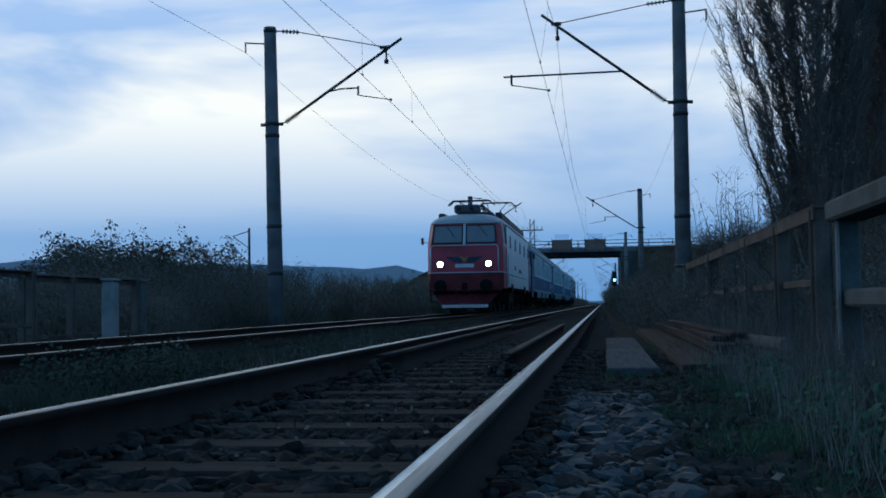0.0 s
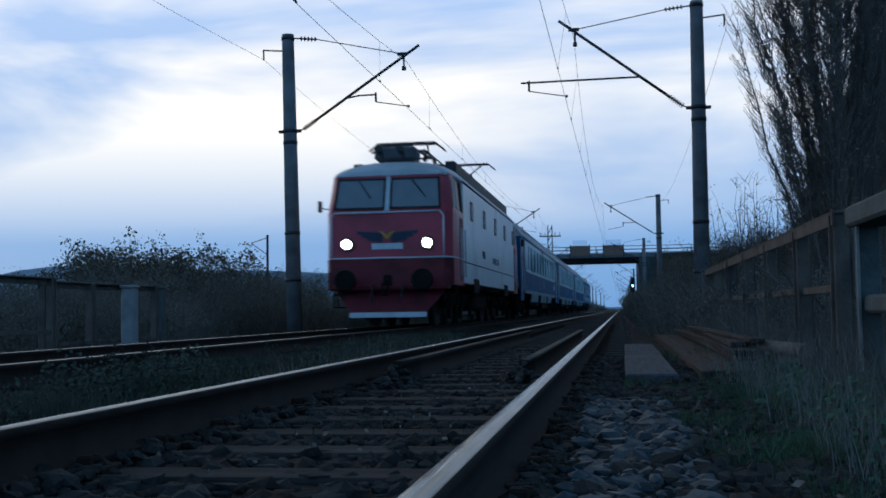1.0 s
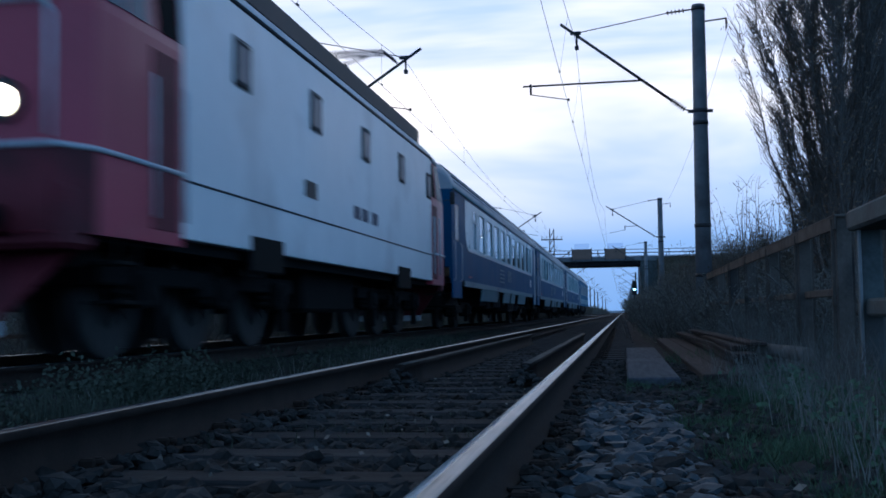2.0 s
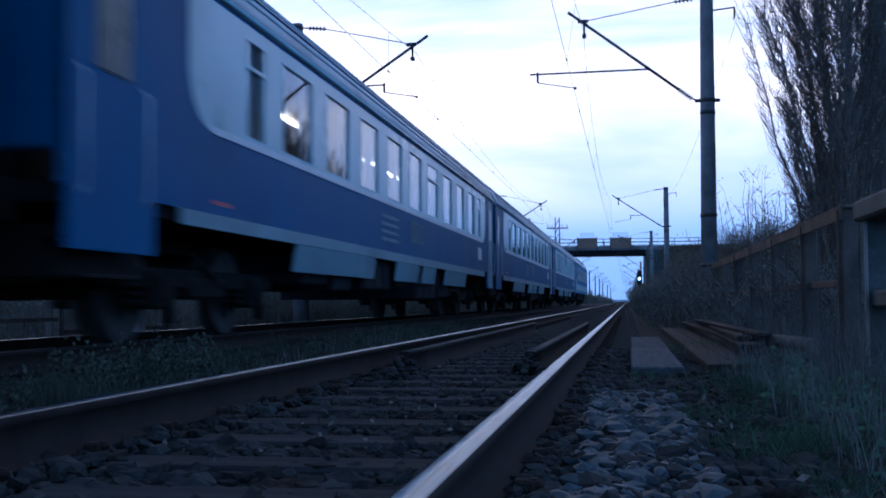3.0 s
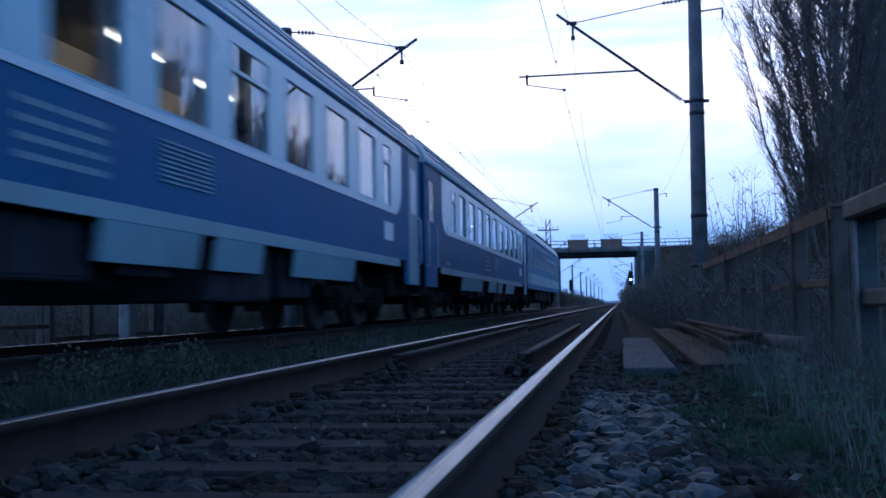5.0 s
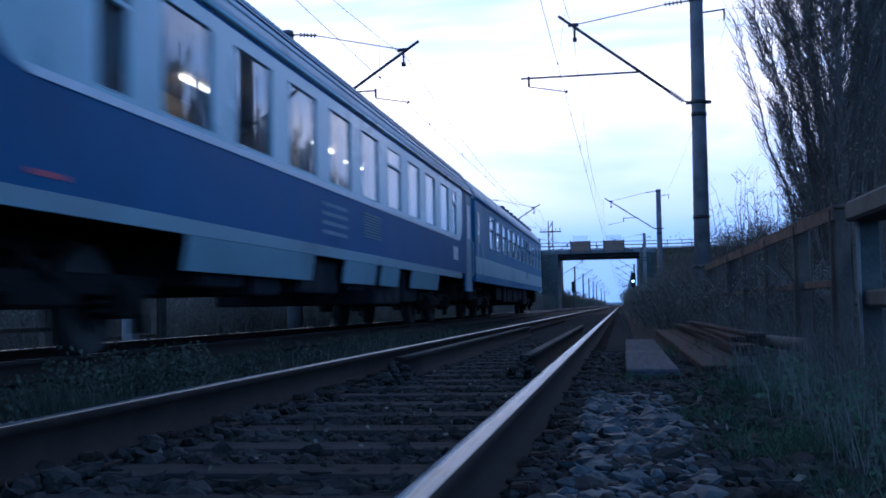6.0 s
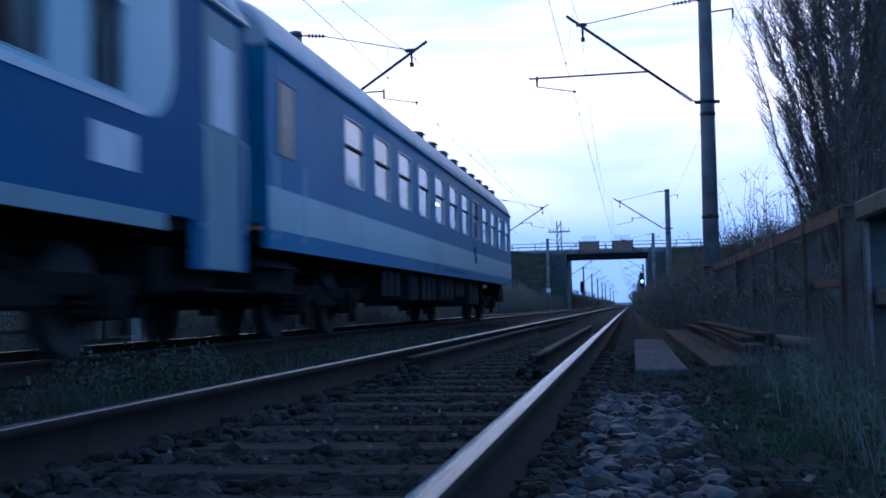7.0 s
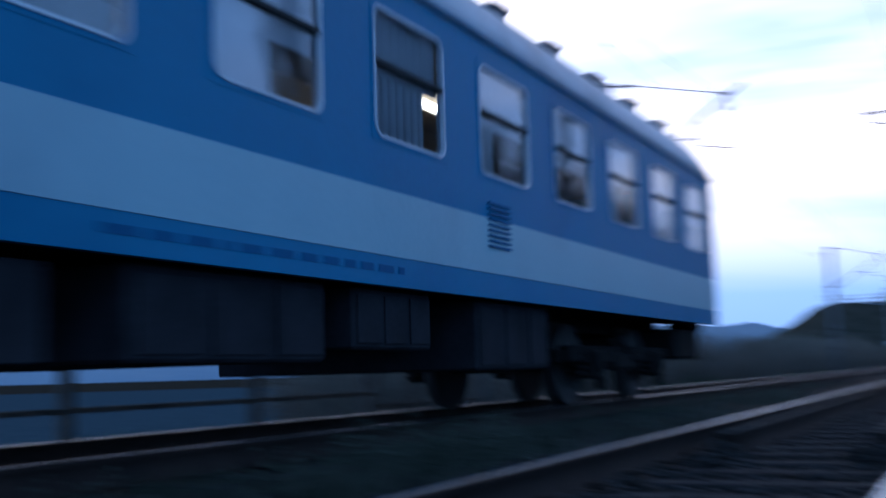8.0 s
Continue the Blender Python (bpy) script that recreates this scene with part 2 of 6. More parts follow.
M_RED = mat("dark_red_paint", (0.36, 0.045, 0.07), (0.44, 0.06, 0.09), 0.36, scale=1.2, fine=25, bump=0.06, depth=0.002, stain=(0.20, 0.032, 0.045), coat=0.0, spec=0.3)
M_WHITE = mat("grey_white_paint", (0.66, 0.68, 0.69), (0.79, 0.80, 0.80), 0.36, scale=1.0, fine=18, bump=0.06, depth=0.002, stain=(0.52, 0.52, 0.52), stretch=(1, 1, 0.4))
M_ROOF = mat("roof_grey_paint", (0.38, 0.41, 0.45), (0.52, 0.55, 0.58), 0.5, scale=1.2, fine=18, bump=0.1, depth=0.003, stain=(0.28, 0.30, 0.33))
M_BLUE = mat("deep_blue_paint", (0.010, 0.074, 0.172), (0.014, 0.100, 0.212), 0.5, spec=0.06, scale=0.8, fine=18, bump=0.05, depth=0.002, stain=(0.013, 0.068, 0.15))
M_BAND = mat("pale_blue_grey_paint", (0.28, 0.435, 0.49), (0.36, 0.52, 0.57), 0.3, scale=0.8, fine=18, bump=0.05, depth=0.002, stain=(0.24, 0.37, 0.41), spec=0.4)
M_SKIRT = mat("grey_blue_skirt_paint", (0.13, 0.215, 0.25), (0.19, 0.285, 0.32), 0.5, scale=0.9, fine=18, bump=0.05, depth=0.002, stain=(0.13, 0.165, 0.185), spec=0.25)
M_BLUE2 = mat("mid_blue_paint", (0.018, 0.14, 0.26), (0.026, 0.18, 0.32), 0.48, spec=0.12, scale=0.8, fine=18, bump=0.05, depth=0.002, stain=(0.012, 0.12, 0.24))
M_BAND2 = mat("pale_blue_stripe_paint", (0.22, 0.365, 0.41), (0.28, 0.43, 0.47), 0.4, scale=0.8, fine=18, bump=0.05, depth=0.002, stain=(0.19, 0.30, 0.35), spec=0.4)
M_UNDER = mat("underframe_grime_and_recess_shade", (0.006, 0.006, 0.006), (0.016, 0.015, 0.014), 0.9, spec=0.1, scale=3, fine=30, bump=0.4, depth=0.006)
M_BOX = mat("equipment_box_grey", (0.012, 0.012, 0.014), (0.03, 0.03, 0.034), 0.9, spec=0.1, scale=3, fine=30, bump=0.3, depth=0.004)
M_WHEEL = mat("wheel_steel", (0.025, 0.022, 0.02), (0.06, 0.054, 0.05), 0.75, 0.3, scale=5, fine=40, bump=0.2, depth=0.003)
M_RUBBER = mat("black_rubber", (0.008, 0.008, 0.008), (0.018, 0.018, 0.018), 0.8, scale=6, fine=40, bump=0.2, depth=0.002)
M_TRIM = mat("pale_trim_paint", (0.45, 0.48, 0.52), (0.6, 0.62, 0.65), 0.4, scale=3, fine=30, bump=0.05, depth=0.001)
M_INSIDE = mat("interior_panel", (0.26, 0.22, 0.17), (0.38, 0.33, 0.26), 0.8, scale=2, fine=20, bump=0.05, depth=0.002)
M_CURTAIN = mat("curtain_cloth", (0.68, 0.70, 0.72), (0.82, 0.83, 0.84), 0.9, scale=4, fine=30, bump=0.3, depth=0.01, stretch=(1, 6, 0.3))
M_PORC = mat("brown_insulator", (0.03, 0.02, 0.018), (0.06, 0.04, 0.035), 0.3, scale=6, fine=40, bump=0.05, depth=0.001)
M_WIRE = mat("contact_wire", (0.05, 0.05, 0.055), (0.09, 0.09, 0.09), 0.6, 0.2, scale=2, fine=20, bump=0)
M_BROWN = mat("rust_brown_panel", (0.16, 0.10, 0.075), (0.24, 0.15, 0.11), 0.8, scale=2, fine=14, bump=0.2, depth=0.004)
M_GLASS = glass("window_glass", (0.74, 0.77, 0.80), 0.02, 2.1)
M_CLEAR = glass("pane_inner_face", (0.98, 0.98, 0.98), 0.02, 1.0)
M_SCREEN = glass("clear_screen", (0.88, 0.90, 0.94), 0.1, 1.15)
M_LAMP = glow("headlamp_glow", (1.0, 0.86, 0.66), 14.0)
M_TUBE = glow("ceiling_tube_glow", (1.0, 0.90, 0.66), 8.0)
M_SIGNAL = glow("signal_light_glow", (0.35, 0.9, 1.0), 8.0)
M_YELLOW = mat("yellow_emblem_paint", (0.36, 0.20, 0.02), (0.44, 0.26, 0.03), 0.5, scale=4, fine=30, bump=0)
M_NAVY = mat("navy_emblem_paint", (0.010, 0.022, 0.05), (0.016, 0.03, 0.07), 0.5, scale=4, fine=30, bump=0)
M_WATER = mat("river_water", (0.028, 0.052, 0.07), (0.045, 0.075, 0.095), 0.9, spec=0.0, scale=0.4, fine=3, bump=0.25, depth=0.05)
M_DOORGLASS = mat("frosted_door_glass", (0.07, 0.07, 0.07), (0.12, 0.118, 0.112), 0.3, scale=2, fine=20, bump=0, spec=0.3)
M_WEED_LEAF = mat("fallen_leaf", (0.13, 0.10, 0.08), (0.26, 0.22, 0.18), 0.8, scale=8, fine=30, bump=0, rnd=0.4)


# ---- mesh helpers ----
def part(name, bm, material, parent=None, label="", smooth=False):
    me = bpy.data.meshes.new(name)
    if isinstance(material, (list, tuple)):
        for q in material:
            me.materials.append(q)
    else:
        me.materials.append(material)
    bm.normal_update()
    bm.to_mesh(me)
    bm.free()
    if smooth:
        for p in me.polygons:
            p.use_smooth = True
    ob = new(name, me)
    if parent:
        ob.parent = parent
    if label:
        ob["label"] = label
    return ob


def raw(name, verts, faces, material, parent=None, label="", smooth=False):
    me = bpy.data.meshes.new(name)
    me.from_pydata(verts, [], faces)
    me.materials.append(material)
    if smooth:
        me.polygons.foreach_set("use_smooth", [True] * len(me.polygons))
    ob = new(name, me)
    if parent:
        ob.parent = parent
    if label:
        ob["label"] = label
    return ob


def box(bm, x0, x1, y0, y1, z0, z1, bevel=0.0, m=None, idx=0):
    g = bmesh.ops.create_cube(bm, size=1.0)
    vs = g["verts"]
    for v in vs:
        v.co = Vector((x0 + (v.co.x + 0.5) * (x1 - x0), y0 + (v.co.y + 0.5) * (y1 - y0), z0 + (v.co.z + 0.5) * (z1 - z0)))
    fs = {f for v in vs for f in v.link_faces}
    for f in fs:
        f.material_index = idx
    if bevel:
        es = list({e for v in vs for e in v.link_edges})
        r = bmesh.ops.bevel(bm, geom=es, offset=bevel, segments=1, affect='EDGES')
        vs = list({v for f in r["faces"] for v in f.verts} | {v for v in vs if v.is_valid})
        for v in vs:
            for f in v.link_faces:
                f.material_index = idx
    if m is not None:
        for v in vs:
            v.co = m @ v.co
    return bm


def rod(bm, a, b, r0, r1=None, n=8, caps=True, idx=0):
    """A tapered round bar from a to b."""
    r1 = r0 if r1 is None else r1
    a, b = Vector(a), Vector(b)
    q = (b - a).to_track_quat('Z', 'Y')
    ring = []
    for c, r in ((a, r0), (b, r1)):
        ring.append([bm.verts.new(c + q @ Vector((r * math.cos(2 * math.pi * i / n), r * math.sin(2 * math.pi * i / n), 0))) for i in range(n)])
    for i in range(n):
        f = bm.faces.new((ring[0][i], ring[0][(i + 1) % n], ring[1][(i + 1) % n], ring[1][i]))
        f.smooth, f.material_index = True, idx
    if caps:
        bm.faces.new(ring[0][::-1]).material_index = idx
        bm.faces.new(ring[1]).material_index = idx
    return bm


def pipe(bm, pts, r, n=6):
    for a, b in zip(pts, pts[1:]):
        rod(bm, a, b, r, n=n)
    return bm


def loft(bm, rings, idx=0, caps=True, closed=True):
    """Skin a row of rings (lists of points with equal counts)."""
    vs = [[bm.verts.new(p) for p in ring] for ring in rings]
    n = len(vs[0])
    for a, b in zip(vs, vs[1:]):
        for i in range(n if closed else n - 1):
            j = (i + 1) % n
            f = bm.faces.new((a[i], a[j], b[j], b[i]))
            f.material_index = idx
    if caps:
        bm.faces.new(vs[0][::-1]).material_index = idx
        bm.faces.new(vs[-1]).material_index = idx
    return vs


def empty(name, m=None):
    ob = new(name)
    if m is not None:
        ob.matrix_basis = m
    return ob


def B():
    return bmesh.new()


# ---- ground, water, distance ----
NEAR_X, FAR_X, GAUGE = -1.131, -5.20, 1.505
SLEEPER_TOP = -0.185


def ground_z(x, y):
    if -9.4 < x < 1.7:
        z = -0.42
    elif x >= 1.7:
        z = -0.42 - 0.15 * min(1, (x - 1.7) / 1.5)
        if y > 22:
            z += min(1.0, (y - 22) / 12) * min(1.6, (x - 1.7) * 0.55)
    else:
        d = -9.4 - x
        z = -0.42 - min(0.5, d * 0.12)
        if y > 24:
            z += min(1, (y - 24) / 15) * min(0.9, d * 0.25)
    shore = 18 + 1.75 * (-x - 12)
    if x < -10 and y < shore:
        k = min(1, (shore - y) / 14) * min(1, (-10 - x) / 7)
        far = math.hypot(x, y)
        if far < 640:
            z -= 6.0 * k
        else:
            z -= 6.0 * k * max(0, 1 - (far - 640) / 60)
    z += 0.06 * noise.noise(Vector((x * 0.35, y * 0.35, 0))) * min(1, max(0, (abs(x + 3.8) - 5.5)))
    return z


def steps(near, far, first, grow):
    out, v, s = [0.0], 0.0, first
    while v < far:
        v += s
        if v > near:
            s *= grow
        out.append(v)
    return out


xs = [-v - 4 for v in steps(12, 3000, 1.0, 1.16)][::-1][:-1] + [v - 4 for v in steps(12, 3000, 0.8, 1.16)]
ys = [-v for v in steps(20, 600, 2.5, 1.3)][::-1][:-1] + steps(60, 4000, 1.5, 1.12)
gv = [(x, y, ground_z(x, y)) for y in ys for x in xs]
gf = [(j * len(xs) + i, j * len(xs) + i + 1, (j + 1) * len(xs) + i + 1, (j + 1) * len(xs) + i) for j in range(len(ys) - 1) for i in range(len(xs) - 1)]
tagged(raw("ground", gv, gf, M_EARTH, smooth=True), "dark damp earth with thin autumn grass beside the railway", "ground", kind="structure")
tagged(raw("water", [(-700, -500, -4.6), (-13, -500, -4.6), (-13, 700, -4.6), (-700, 700, -4.6)], [(0, 1, 2, 3)], M_WATER), "still pale river water below the railway bridge", "water", kind="structure")

hv, hf = [], []
for i in range(90):
    a = radians(-60 + i * 1.6)
    hgt = 92 + 60 * max(0, noise.noise(Vector((i * 0.13, 2.2, 0)))) + 40 * noise.noise(Vector((i * 0.41, 7.1, 0)))
    gap = min(1.0, max(0.05, (abs(math.degrees(a) - 1.0) - 5) / 4))
    hgt *= gap
    for k, (dist, zz) in enumerate(((2300, -8), (2600, max(14 * gap, hgt)), (3000, -8))):
        hv.append((-math.sin(a) * dist, math.cos(a) * dist, zz))
for i in range(89):
    for k in (0, 1):
        hf.append((i * 3 + k, i * 3 + 3 + k, i * 3 + 4 + k, i * 3 + 1 + k))
tagged(raw("backdrop", hv, hf, M_HILL, smooth=True), "low far hills with the blue evening haze put into their colour", "hills", kind="structure")


# ---- tracks ----
def rail_mesh(x, y0, y1, name, parent, top=True, lift=0.0, label=""):
    prof = [(-0.062, -0.172), (-0.062, -0.160), (-0.012, -0.145), (-0.009, -0.045), (-0.034, -0.034), (-0.036, -0.010), (-0.032, -0.0045), (-0.026, -0.001), (-0.004, 0),
            (0.026, -0.001), (0.032, -0.0045), (0.036, -0.010), (0.034, -0.034), (0.009, -0.045), (0.012, -0.145), (0.062, -0.160), (0.062, -0.172)]
    bm = B()
    yy = [y0]
    while yy[-1] < y1:
        yy.append(min(y1, yy[-1] + (1.0 if yy[-1] < 40 else 8.0)))
    rings = [[(x + px, y, pz + lift) for px, pz in prof] for y in yy]
    loft(bm, rings)
    bm.normal_update()
    # The left part of each head takes the painted gleam, the rest the darker colour.
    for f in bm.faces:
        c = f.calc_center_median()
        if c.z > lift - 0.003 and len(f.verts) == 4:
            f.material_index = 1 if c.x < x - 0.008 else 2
    for f in bm.faces:
        f.smooth = len(f.verts) == 4
    return part(name, bm, [M_RAIL_SIDE, M_RAIL_GLEAM, M_RAIL_DARK] if top else [M_RAIL_SIDE, M_RUST, M_RUST], parent, label)


def sleeper_mesh():
    bm = B()
    box(bm, -1.3, 1.3, -0.125, 0.125, -0.16, 0.0, 0.015)
    return bm


def clip_mesh():
    bm = B()
    box(bm, -0.19, 0.19, -0.075, 0.075, 0.0, 0.022, 0.004)
    for s in (-1, 1):
        box(bm, s * 0.105 - 0.03, s * 0.105 + 0.03, -0.035, 0.035, 0.02, 0.055, 0.008)
        rod(bm, (s * 0.13, 0, 0.02), (s * 0.13, 0, 0.058), 0.016, n=6)
        rod(bm, (s * 0.13, 0, 0.034), (s * 0.13, 0, 0.052), 0.026, n=6)
    return bm


def build_track(cx, name, label, guard):
    th = empty(name)
    tagged(th, label, "railway track", "railway tracks")
    for s in (-1, 1):
        rail_mesh(cx + s * GAUGE / 2, -40, 700, "rail", th, label="rusty rail with a polished head and a gleam painted along its left")
    if guard:
        for s in (-1, 1):
            rail_mesh(cx + s * 0.45, 7.9, 19.5, "guard_rail", th, top=False, lift=-0.014, label="rusty guard rail between the running rails")
    return th


def bed(x0, x1, name, label):
    """A ballast bed with a cambered, uneven top."""
    prof = [(x0 - 0.9, -0.46), (x0, -0.22), (x0 + 0.3, -0.20), ((x0 + x1) / 2, -0.205), (x1 - 0.3, -0.20), (x1, -0.22), (x1 + 0.9, -0.46)]
    vs, fs = [], []
    yy = [-30 + 0.5 * i for i in range(180)] + [60 + 10 * i for i in range(66)]
    ux = []
    for (a, za), (b, zb) in zip(prof, prof[1:]):
        k = max(2, int((b - a) / 0.15))
        ux += [(a + (b - a) * i / k, za + (zb - za) * i / k) for i in range(k)]
    ux.append(prof[-1])
    for y in yy:
        for x, z in ux:
            vs.append((x, y, z + 0.018 * noise.noise(Vector((x * 3, y * 1.7, 3)))))
    n = len(ux)
    for j in range(len(yy) - 1):
        for i in range(n - 1):
            fs.append((j * n + i, j * n + i + 1, (j + 1) * n + i + 1, (j + 1) * n + i))
    return tagged(raw(name, vs, fs, M_BALLAST, smooth=True), label, "ballast", kind="structure")


bed(NEAR_X - 1.6, NEAR_X + 2.3, "ballast_bed_near", "dark stone ballast bed under the empty track")
bed(FAR_X - 1.6, FAR_X + 1.6, "ballast_bed_far", "dark stone ballast bed under the train's track")
track_near = build_track(NEAR_X, "railway_track", "empty railway track with shiny worn railheads on dark ballast", True)
track_far = build_track(FAR_X, "railway_track", "railway track that carries the passing train", False)

# ---- overhead line ----
SPAN, MAST_Y = 46.5, 27.8


def insulator(bm, a, b, r=0.075, n=7):
    a, b = Vector(a), Vector(b)
    rod(bm, a, b, 0.02, n=6)
    for i in range(n):
        c = a.lerp(b, (i + 0.5) / n)
        d = (b - a).normalized() * 0.016
        rod(bm, c - d, c + d, r, r * 0.55, n=10)


def mast(side, top, band, tip, join, tube, contact, plate=False):
    """An overhead-line mast at its base point; the arm reaches towards -x * side. Heights are above the rails."""
    th = empty("overhead_line_mast")
    s = -side

    def P(d, z, y=0.0):
        return (s * d, y, z)
    bm = B()
    rod(bm, (0, 0, -1.0), (0, 0, top), 0.21, 0.155, n=18)
    part("pole", bm, M_CONCRETE, th)
    for z in (band, top - 0.1, band - 0.3, 2.4, 1.2):
        bm = B()
        r = 0.21 - 0.055 * (z + 1) / (top + 1) + 0.012
        rod(bm, (0, 0, z - 0.045), (0, 0, z + 0.045), r, n=18)
        if z == band:
            box(bm, -0.3, 0.3, -0.03, 0.03, z - 0.04, z + 0.04, 0.008)
        part("clamp_band", bm, M_STEEL, th)
    a = Vector(P(0.3, band))
    e = Vector(P(*tip))
    bm = B()
    insulator(bm, a.lerp(e, 0.02), a.lerp(e, 0.13))
    part("insulator", bm, M_PORC, th)
    bm = B()
    rod(bm, P(0.14, band), a.lerp(e, 0.02), 0.018)
    rod(bm, a.lerp(e, 0.12), e, 0.036, n=10)
    part("bracket_tube", bm, M_STEEL, th, "dark slanting bracket tube")
    clamp = a.lerp(e, 0.87)
    bm = B()
    insulator(bm, P(0.32, top - 0.12), P(0.78, top - 0.17), 0.065, 5)
    part("insulator", bm, M_PORC, th)
    bm = B()
    rod(bm, P(0.12, top - 0.1), P(0.34, top - 0.12), 0.02)
    rod(bm, P(0.76, top - 0.17), clamp + Vector((0, 0, 0.06)), 0.013, n=6)
    box(bm, clamp.x - 0.16, clamp.x + 0.1, -0.04, 0.04, clamp.z + 0.02, clamp.z + 0.1, 0.01)
    part("stay", bm, M_STEEL, th)
    bm = B()
    rod(bm, clamp, clamp - Vector((0, 0, 0.3)), 0.03, 0.02, n=6)
    box(bm, clamp.x - 0.05, clamp.x + 0.05, -0.05, 0.05, clamp.z - 0.36, clamp.z - 0.26, 0.01)
    part("messenger_clamp", bm, M_STEEL, th)
    bm = B()
    j = a.lerp(e, (join - 0.3) / (tip[0] - 0.3))
    if tube[0] > contact[0]:
        rod(bm, j, P(*tube), 0.024, n=8)
        d0 = (tube[0] - 0.2, tube[1])
    else:
        pipe(bm, [tuple(j), P(join + 0.35, tube[1]), P(*tube)], 0.022)
        d0 = (tube[0] - 0.02, tube[1])
    part("registration_tube", bm, M_STEEL, th)
    bm = B()
    rod(bm, P(d0[0], d0[1] + 0.05), P(d0[0], contact[1] + 0.16), 0.028, n=6)
    rod(bm, P(d0[0], contact[1] + 0.16), P(*contact), 0.014, n=6)
    rod(bm, P(contact[0], contact[1] - 0.03), P(contact[0], contact[1] + 0.03), 0.03, n=6)
    part("steady_arm", bm, M_STEEL, th)
    bm = B()
    rod(bm, P(-0.1, top - 0.42), P(-0.68, top - 0.36), 0.02, n=6)
    rod(bm, P(-0.66, top - 0.36), P(-0.66, top - 0.62), 0.022, n=6)
    part("feeder_bracket", bm, M_STEEL, th)
    if plate:
        bm = B()
        rod(bm, (0, -0.19, 2.0), (0, -0.21, 2.0), 0.26, n=16)
        part("round_plate", bm, M_TRIM, th, "small round white plate")
    return th


GR = "overhead line masts"
m_right = mast(1, 7.82, 5.20, (3.36, 7.5), 1.38, (4.32, 5.97), (3.19, 5.6))
tagged(m_right, "round grey concrete mast with a dark steel bracket", "mast", GR)
m_right.matrix_basis = pose(1.95, MAST_Y, 0, 0, 0.35, 0)
m_left = mast(-1, 7.55, 5.03, (3.44, 7.05), 1.49, (2.3, 5.85), (3.12, 5.5))
tagged(m_left, "round grey concrete mast with a dark steel bracket", "mast", GR)
m_left.matrix_basis = pose(-8.23, MAST_Y, 0, 0, -0.9, 0)
m_rplate = mast(1, 7.75, 5.20, (3.47, 7.3), 1.46, (2.3, 5.95), (3.2, 5.55))
tagged(m_rplate, "tall concrete mast with slanting bracket beyond the trees", "mast", GR)
m_rplate.matrix_basis = pose(2.55, MAST_Y + SPAN, 0)
m_far = mast(1, 7.8, 5.2, (3.5, 7.4), 1.46, (2.3, 5.95), (3.3, 5.55), True)
tagged(m_far, "distant concrete mast with a small round white plate", "mast", GR)
m_far.matrix_basis = pose(2.55, MAST_Y + 2 * SPAN, 0)
for k in (-1, 3, 4, 5, 6, 7, 8, 10, 12):
    copy_thing(m_far if k > 0 else m_right, pose(2.5, MAST_Y + k * SPAN, 0))
m_lplate = mast(-1, 7.55, 5.03, (3.44, 7.05), 1.49, (2.3, 5.85), (3.12, 5.5), True)
tagged(m_lplate, "distant concrete mast with a small round white plate", "mast", GR)
m_lplate.matrix_basis = pose(-8.6, MAST_Y + 2 * SPAN, 0)
for k in (-1, 1, 3, 4, 5, 6, 7, 8, 10, 12):
    copy_thing(m_left, pose(-8.6, MAST_Y + k * SPAN, 0))


def wires(x_c, x_m, z_c, z_m, label):
    for k in range(-1, 7):
        y0 = MAST_Y + k * SPAN
        th = empty("catenary_span")
        tagged(th, label, "overhead wire", "overhead wires")
        bm = B()
        rod(bm, (x_c, y0, z_c), (x_c, y0 + SPAN, z_c), 0.006, n=5)
        part("contact_wire", bm, M_WIRE, th)
        bm = B()
        cat = lambda u: z_m - 0.95 * 4 * u * (1 - u)
        pts = [(x_m + (x_c - x_m) * 4 * u * (1 - u) * 0.6, y0 + SPAN * u, cat(u)) for u in [i / 14 for i in range(15)]]
        pipe(bm, pts, 0.0055, 5)
        part("messenger_wire", bm, M_WIRE, th)
        for i in (1, 3, 5, 7, 9, 11, 13):
            bm = B()
            rod(bm, pts[i], (x_c, pts[i][1], z_c), 0.003, n=4)
            rod(bm, (x_c, pts[i][1] - 0.05, z_c + 0.02), (x_c, pts[i][1] + 0.05, z_c + 0.02), 0.022, n=5)
            part("dropper", bm, M_WIRE, th)


wires(-1.24, -1.0, 5.6, 7.1, "copper contact wire hung from its messenger wire")
wires(-5.22, -5.22, 5.5, 6.68, "contact wire over the train's track with droppers")
for x, z in ((-9.0, 6.93), (2.72, 7.2)):
    th = empty("feeder_wire")
    tagged(th, "thin feeder wire slung outside the masts", "overhead wire")
    bm = B()
    for k in range(-1, 8):
        pts = [(x, MAST_Y + SPAN * (k + u), z - 0.7 * 4 * u * (1 - u)) for u in [i / 8 for i in range(9)]]
        pipe(bm, pts, 0.0045, 5)
    part("wire", bm, M_WIRE, th)

# ---- overpass ----
OY = 150.0
op = empty("overpass")
tagged(op, "concrete road bridge over the railway with steel railings", "bridge")
bm = B()
box(bm, -18, 60, OY - 4, OY + 4, 6.95, 7.5, 0.05)
part("deck", bm, M_CONCRETE, op)
# Girders borrow the near-black box colour to paint the shade below the deck.
for y in (-3.2, -1.1, 1.1, 3.2):
    bm = B()
    box(bm, -8.4, 2.9, OY + y - 0.25, OY + y + 0.25, 6.4, 6.95, 0.03)
    part("girder", bm, M_BOX, op, "girder with the shade under the deck put into its dark colour")
